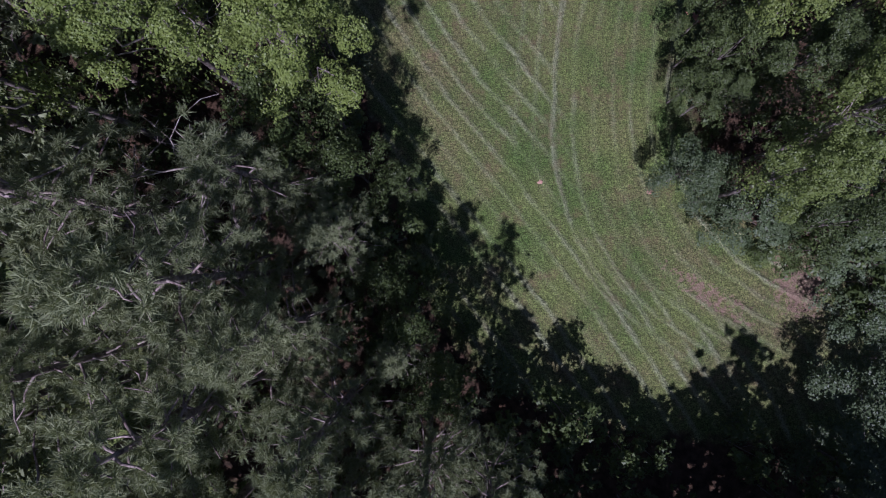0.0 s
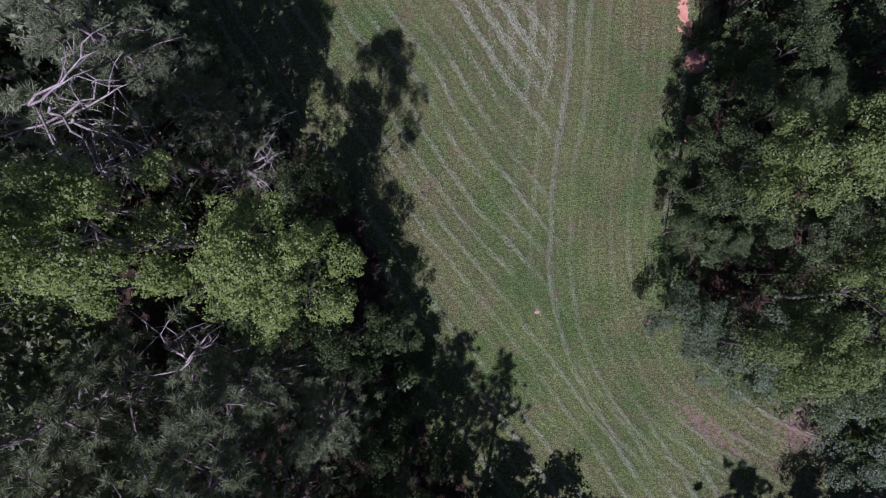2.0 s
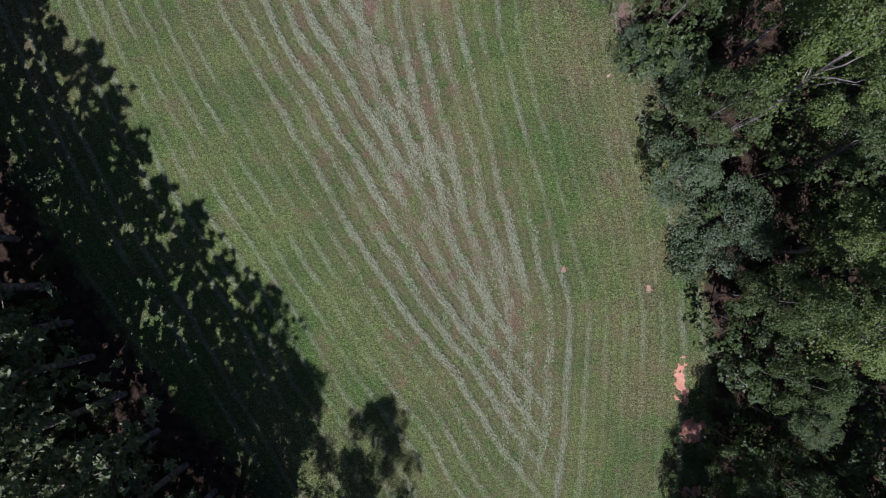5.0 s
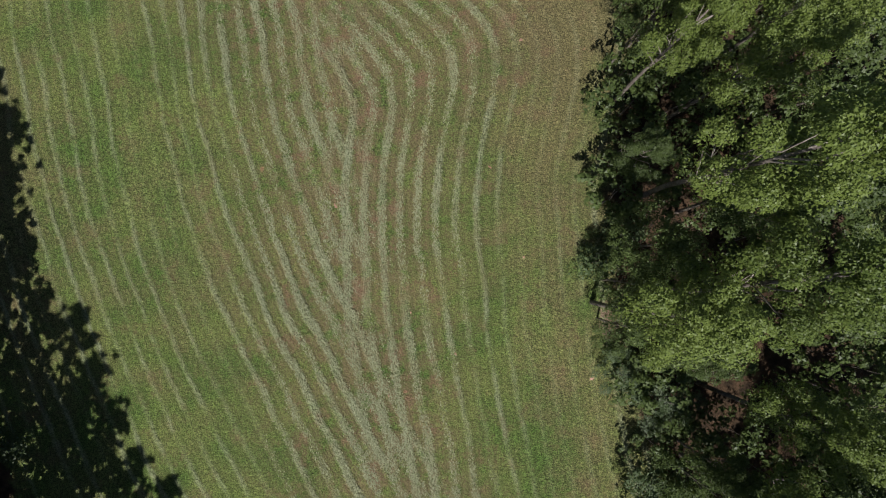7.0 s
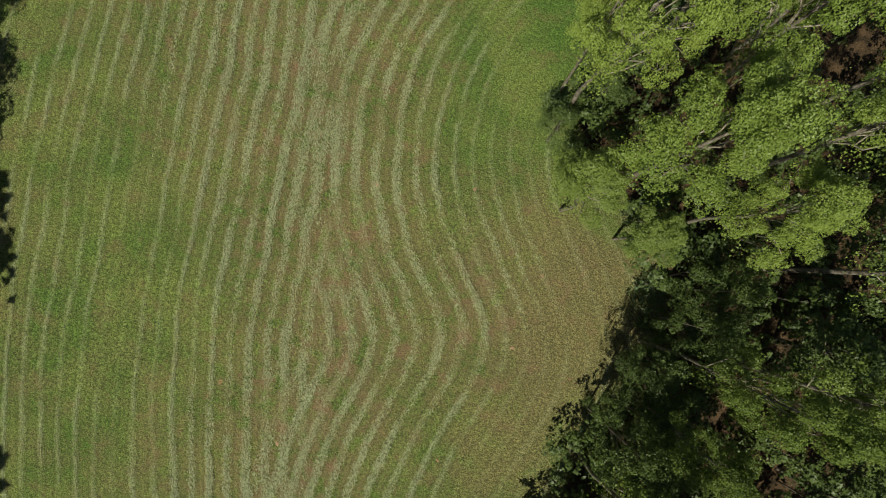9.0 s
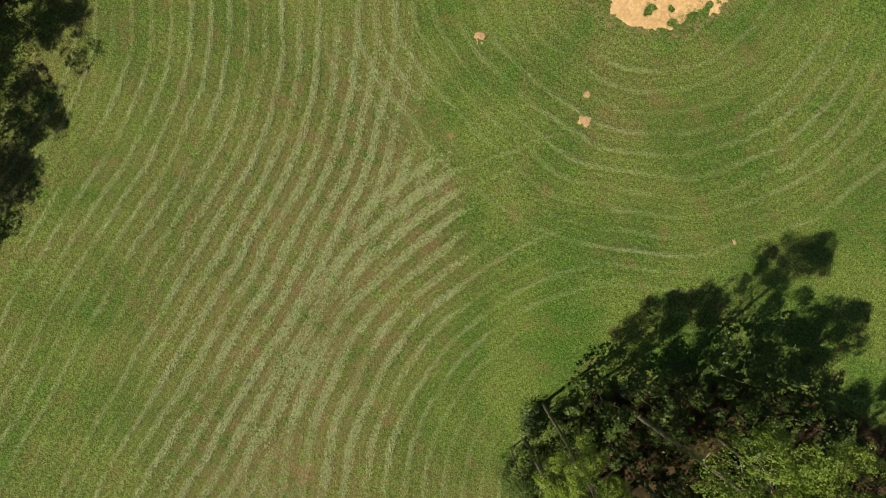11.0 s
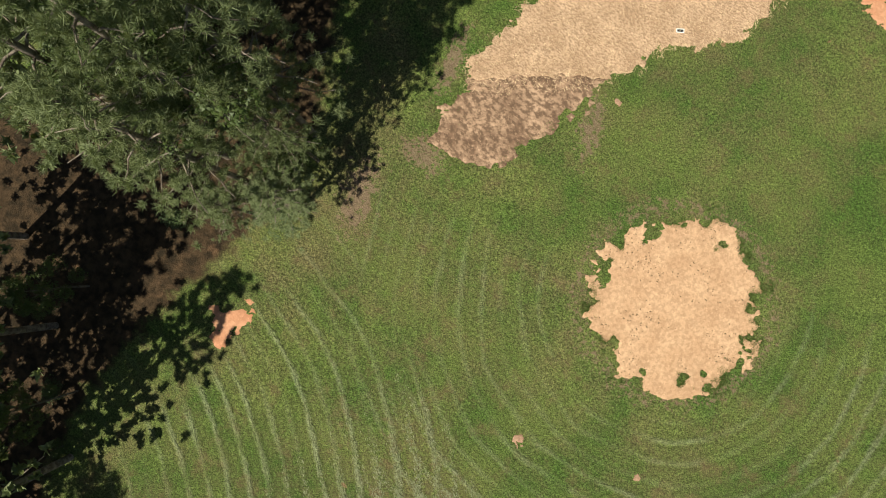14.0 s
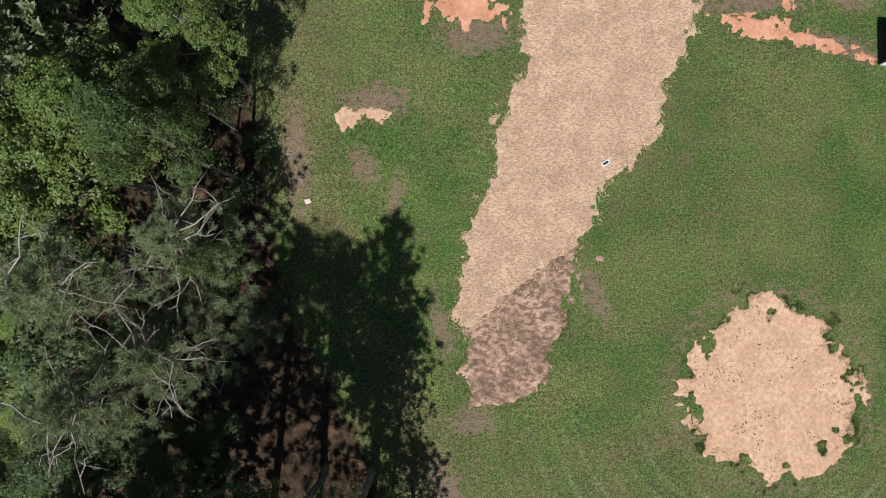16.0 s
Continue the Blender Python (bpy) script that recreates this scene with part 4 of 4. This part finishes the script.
# ---- rows of clippings ----
def clippings():
    """Loose cut grass lying along the mowing rows."""
    rng = np.random.default_rng(5)
    xs, ys = field["xs"], field["ys"]
    shape = (len(ys), len(xs))
    every = []
    for k, width in enumerate((1.46, 1.5, 1.55)):
        x, y = rng.uniform(-56, 26, 1800000), rng.uniform(-16, 138, 1800000)
        i, j = np.searchsorted(xs, x) - 1, np.searchsorted(ys, y) - 1
        a, b = (x - xs[i]) / (xs[i + 1] - xs[i]), (y - ys[j]) / (ys[j + 1] - ys[j])

        def value(grid):
            g = grid.reshape(shape)
            return (g[j, i] * (1 - a) + g[j, i + 1] * a) * (1 - b) + (g[j + 1, i] * (1 - a) + g[j + 1, i + 1] * a) * b

        g = field["across"][:, k].reshape(shape)
        gx, gy = g[j, i + 1] - g[j, i], g[j + 1, i] - g[j, i]
        heavy = value(field["heavy"])
        u = value(field["across"][:, k]) / width + 0.07 * lumps(x, y, 1.3, 71)
        off = abs(u - np.round(u))
        chance = value(field["show"][:, k]) * field["clear"].reshape(shape)[j, i] * np.clip((heavy - 0.25) / 0.45, 0, 1) * np.clip(0.62 + 0.9 * lumps(x, y, 3.5, 72), 0.05, 1)
        keep = (off < 0.10 + 0.13 * heavy + 0.05 * rng.normal(size=len(x))) & (rng.random(len(x)) < chance)
        size = np.hypot(gx, gy)[keep] + 1e-6
        every.append(np.stack([x[keep], y[keep], -gy[keep] / size, gx[keep] / size], 1))
    p = np.concatenate(every)
    p = p[rng.permutation(len(p))[:130000]]
    n = len(p)
    turn = rng.normal(size=n) * 0.5
    c, sn = np.cos(turn), np.sin(turn)
    way = np.stack([c * p[:, 2] - sn * p[:, 3], sn * p[:, 2] + c * p[:, 3], rng.normal(size=n) * 0.22], 1)
    side = np.stack([-way[:, 1], way[:, 0], rng.normal(size=n) * 0.5], 1)
    root = np.c_[p[:, :2], ground_height(p[:, 0], p[:, 1]) + rng.uniform(0.03, 0.12, n)]
    way, side = way * rng.uniform(0.035, 0.11, (n, 1)), side * rng.uniform(0.014, 0.036, (n, 1))
    quads = np.stack([root - way + side, root + way + 0.5 * side, root + way - 0.5 * side, root - way - side], 1)
    return tagged(fast_faces("grass_clippings", [quads], CLIPPING), "pale dry grass clippings lying in mowing rows", "clippings", kind="stuff")


clippings()


# ---- grass tufts along the rims of the bare ground ----
def grass_tufts():
    rng = np.random.default_rng(77)
    places = []
    while len(places) < 3600:
        n = 4000
        if rng.random() < 0.5:
            a, r = rng.uniform(0, 6.283, n), rng.uniform(4.0, 8.4, n)
            x, y = ROUND.x + r * np.cos(a), ROUND.y + r * np.sin(a)
            f = sand_inside(x, y)
        else:
            x, y = rng.uniform(-44, -18, n), rng.uniform(131, 172, n)
            f = strip_side(x, y)
        near = (f < 0.6) & (f > -0.4) & (rng.random(n) < np.where(f < 0.1, 0.35, 0.2)) & (lumps(x, y, 1.3, 51) > 0.12)
        places += list(zip(x[near], y[near]))
    p = np.array(places[:3600])
    root = np.c_[p, ground_height(p[:, 0], p[:, 1])]
    blades = 7
    root = np.repeat(root, blades, 0) + np.c_[rng.normal(size=(len(p) * blades, 2)) * 0.07, np.zeros(len(p) * blades)]
    way = unit(rng, len(root), 0.9)
    way[:, 2] = abs(way[:, 2])
    side = np.cross(way, rng.normal(size=way.shape))
    side /= np.linalg.norm(side, axis=1, keepdims=True)
    length = rng.uniform(0.06, 0.15, (len(root), 1))
    tris = np.stack([root + 0.022 * side, root - 0.022 * side, root + way * length], 1)
    return tagged(fast_faces("grass_tufts", [tris], TUFT), "tufts of green grass along the edges of bare ground", "grass", kind="stuff")


grass_tufts()


# ---- loose things ----
def box(size, centre=(0, 0, 0), bevel=0.02, rough=0.0, seed=1):
    """A bevelled box as verts and faces; rough moves its corners."""
    bm = bmesh.new()
    bmesh.ops.create_cube(bm, size=1)
    rng = np.random.default_rng(seed)
    for v in bm.verts:
        v.co = Vector([v.co[k] * size[k] + centre[k] + rough * rng.normal() for k in range(3)])
    bmesh.ops.bevel(bm, geom=bm.edges[:], offset=bevel, segments=2, affect="EDGES")
    bm.verts.index_update()
    out = [tuple(v.co) for v in bm.verts], [tuple(v.index for v in f.verts) for f in bm.faces]
    bm.free()
    return out


PAINT_DARK = patch_material("dark_paint", (0.020, 0.020, 0.022), (0.035, 0.034, 0.036), 6.0, 0.3, bumpy=0.1)
PAINT_PALE = patch_material("white_paint", (0.62, 0.62, 0.60), (0.75, 0.75, 0.73), 8.0, 0.15, bumpy=0.1)
TAN_STONE = patch_material("tan_stone", (0.48, 0.38, 0.27), (0.64, 0.53, 0.40), 9.0, 0.3)

sign = new("small_sign")
part("panel", *box((0.50, 0.20, 0.02), (0, 0, 0.07), 0.006), PAINT_DARK, sign, "dark face of the sign")
for name, size, centre in (("frame", (0.62, 0.06, 0.04), (0, 0.13, 0.07)), ("frame", (0.62, 0.06, 0.04), (0, -0.13, 0.07)), ("frame", (0.06, 0.20, 0.04), (0.28, 0, 0.07)), ("frame", (0.06, 0.20, 0.04), (-0.28, 0, 0.07))):
    part(name, *box(size, centre, 0.01), PAINT_PALE, sign, "white frame")
sign.matrix_basis = pose(-28.7, 149.7, 0.02, 2, -3, 27)
tagged(sign, "small white-framed dark sign lying on the straw", "sign")

stone = mesh_object("stone_block", *box((0.46, 0.36, 0.22), (0, 0, 0.09), 0.05, 0.03, 4), TAN_STONE)
stone.matrix_basis = pose(-52.2, 148.5, 0, 0, 0, 12)
tagged(stone, "pale tan stone block lying on worn ground", "stone")

# simple box in place of a dark object of unknown kind
stand_in = new("storage_box")
part("body", *box((1.5, 3.0, 1.0), (0.75, 0, 0.52), 0.03), PAINT_DARK, stand_in)
part("lid", *box((1.56, 3.06, 0.09), (0.75, 0, 1.06), 0.025), PAINT_DARK, stand_in)
part("end_board", *box((1.4, 0.07, 0.8), (0.78, -1.57, 0.46), 0.015), PAINT_PALE, stand_in, "pale board at its end")
stand_in.matrix_basis = pose(-6.75, 157.3, 0, 0, 0, -5)
tagged(stand_in, "plain dark box with a pale end board on worn ground, in place of an unidentified object", "storage box")


def fallen_branch(seed, x, y, length, turn):
    rng = np.random.default_rng(seed)
    branch = new("fallen_branch")
    main = limb_points(rng, (-length / 2, 0, 0.05), (length / 2, 0, 0.10), 0.06, 7)
    part("stem", *tube(main, np.linspace(0.055, 0.015, 7), 6), PALE_BARK, branch, smooth=True)
    for k in (2, 3, 4):
        b = np.array(main[k])
        tip = b + np.array((0.28 * length, rng.choice((-1, 1)) * rng.uniform(0.15, 0.35) * length, 0.03))
        part("twig", *tube(limb_points(rng, b, tip, 0.06, 4), np.linspace(0.028, 0.008, 4), 5), PALE_BARK, branch)
    branch.matrix_basis = pose(x, y, 0, 0, 0, turn)
    return tagged(branch, "pale fallen branch lying on bare ground", "branch", "fallen branches")


for k, (x, y, length, turn) in enumerate([(15.6, 89.3, 2.2, 30), (14.6, 88.2, 1.6, 100), (-52.5, 150.6, 1.5, 80), (-53.2, 152.4, 1.2, 10)]):
    fallen_branch(200 + k, x, y, length, turn)


def scattered(name, places, size, material, label, category, flat):
    """Small loose bits as one object: stalks or clods."""
    rng = np.random.default_rng(len(places))
    n = len(places)
    way = unit(rng, n)
    way[:, 2] *= flat
    way /= np.linalg.norm(way, axis=1, keepdims=True)
    side = np.cross(way, unit(rng, n))
    side /= np.linalg.norm(side, axis=1, keepdims=True)
    root = np.c_[places, ground_height(places[:, 0], places[:, 1]) + 0.05]
    long, wide = size[0] * rng.uniform(0.5, 1.4, (n, 1)), size[1] * rng.uniform(0.6, 1.4, (n, 1))
    quads = np.stack([root - way * long + side * wide, root + way * long + side * wide, root + way * long - side * wide, root - way * long - side * wide], 1)
    quads[:, :, 2] = np.maximum(quads[:, :, 2], 0.01 + root[:, 2:3] - 0.03)
    return tagged(fast_faces(name, [quads], material), label, category, kind="stuff")


rng_bits = np.random.default_rng(31)
xy = np.c_[rng_bits.uniform(-43, -18, 30000), rng_bits.uniform(131, 174, 30000)]
xy = xy[(strip_side(xy[:, 0], xy[:, 1]) > -0.35) & (strip_cut(xy[:, 0], xy[:, 1]) > -1.0)][:11000]
scattered("straw_stalks", xy, (0.16, 0.011), STRAW_STALK, "loose tan straw stalks on the mulched strip", "straw", 0.25)
xy = np.c_[rng_bits.uniform(-25, -10, 2500), rng_bits.uniform(124, 139, 2500)]
xy = xy[(sand_inside(xy[:, 0], xy[:, 1]) > 0.1) & (lumps(xy[:, 0], xy[:, 1], 1.2, 61) > 0.15)][:420]
scattered("soil_clods", xy, (0.055, 0.045), CLOD, "small dark clods and dead stems on the sand", "soil", 0.7)
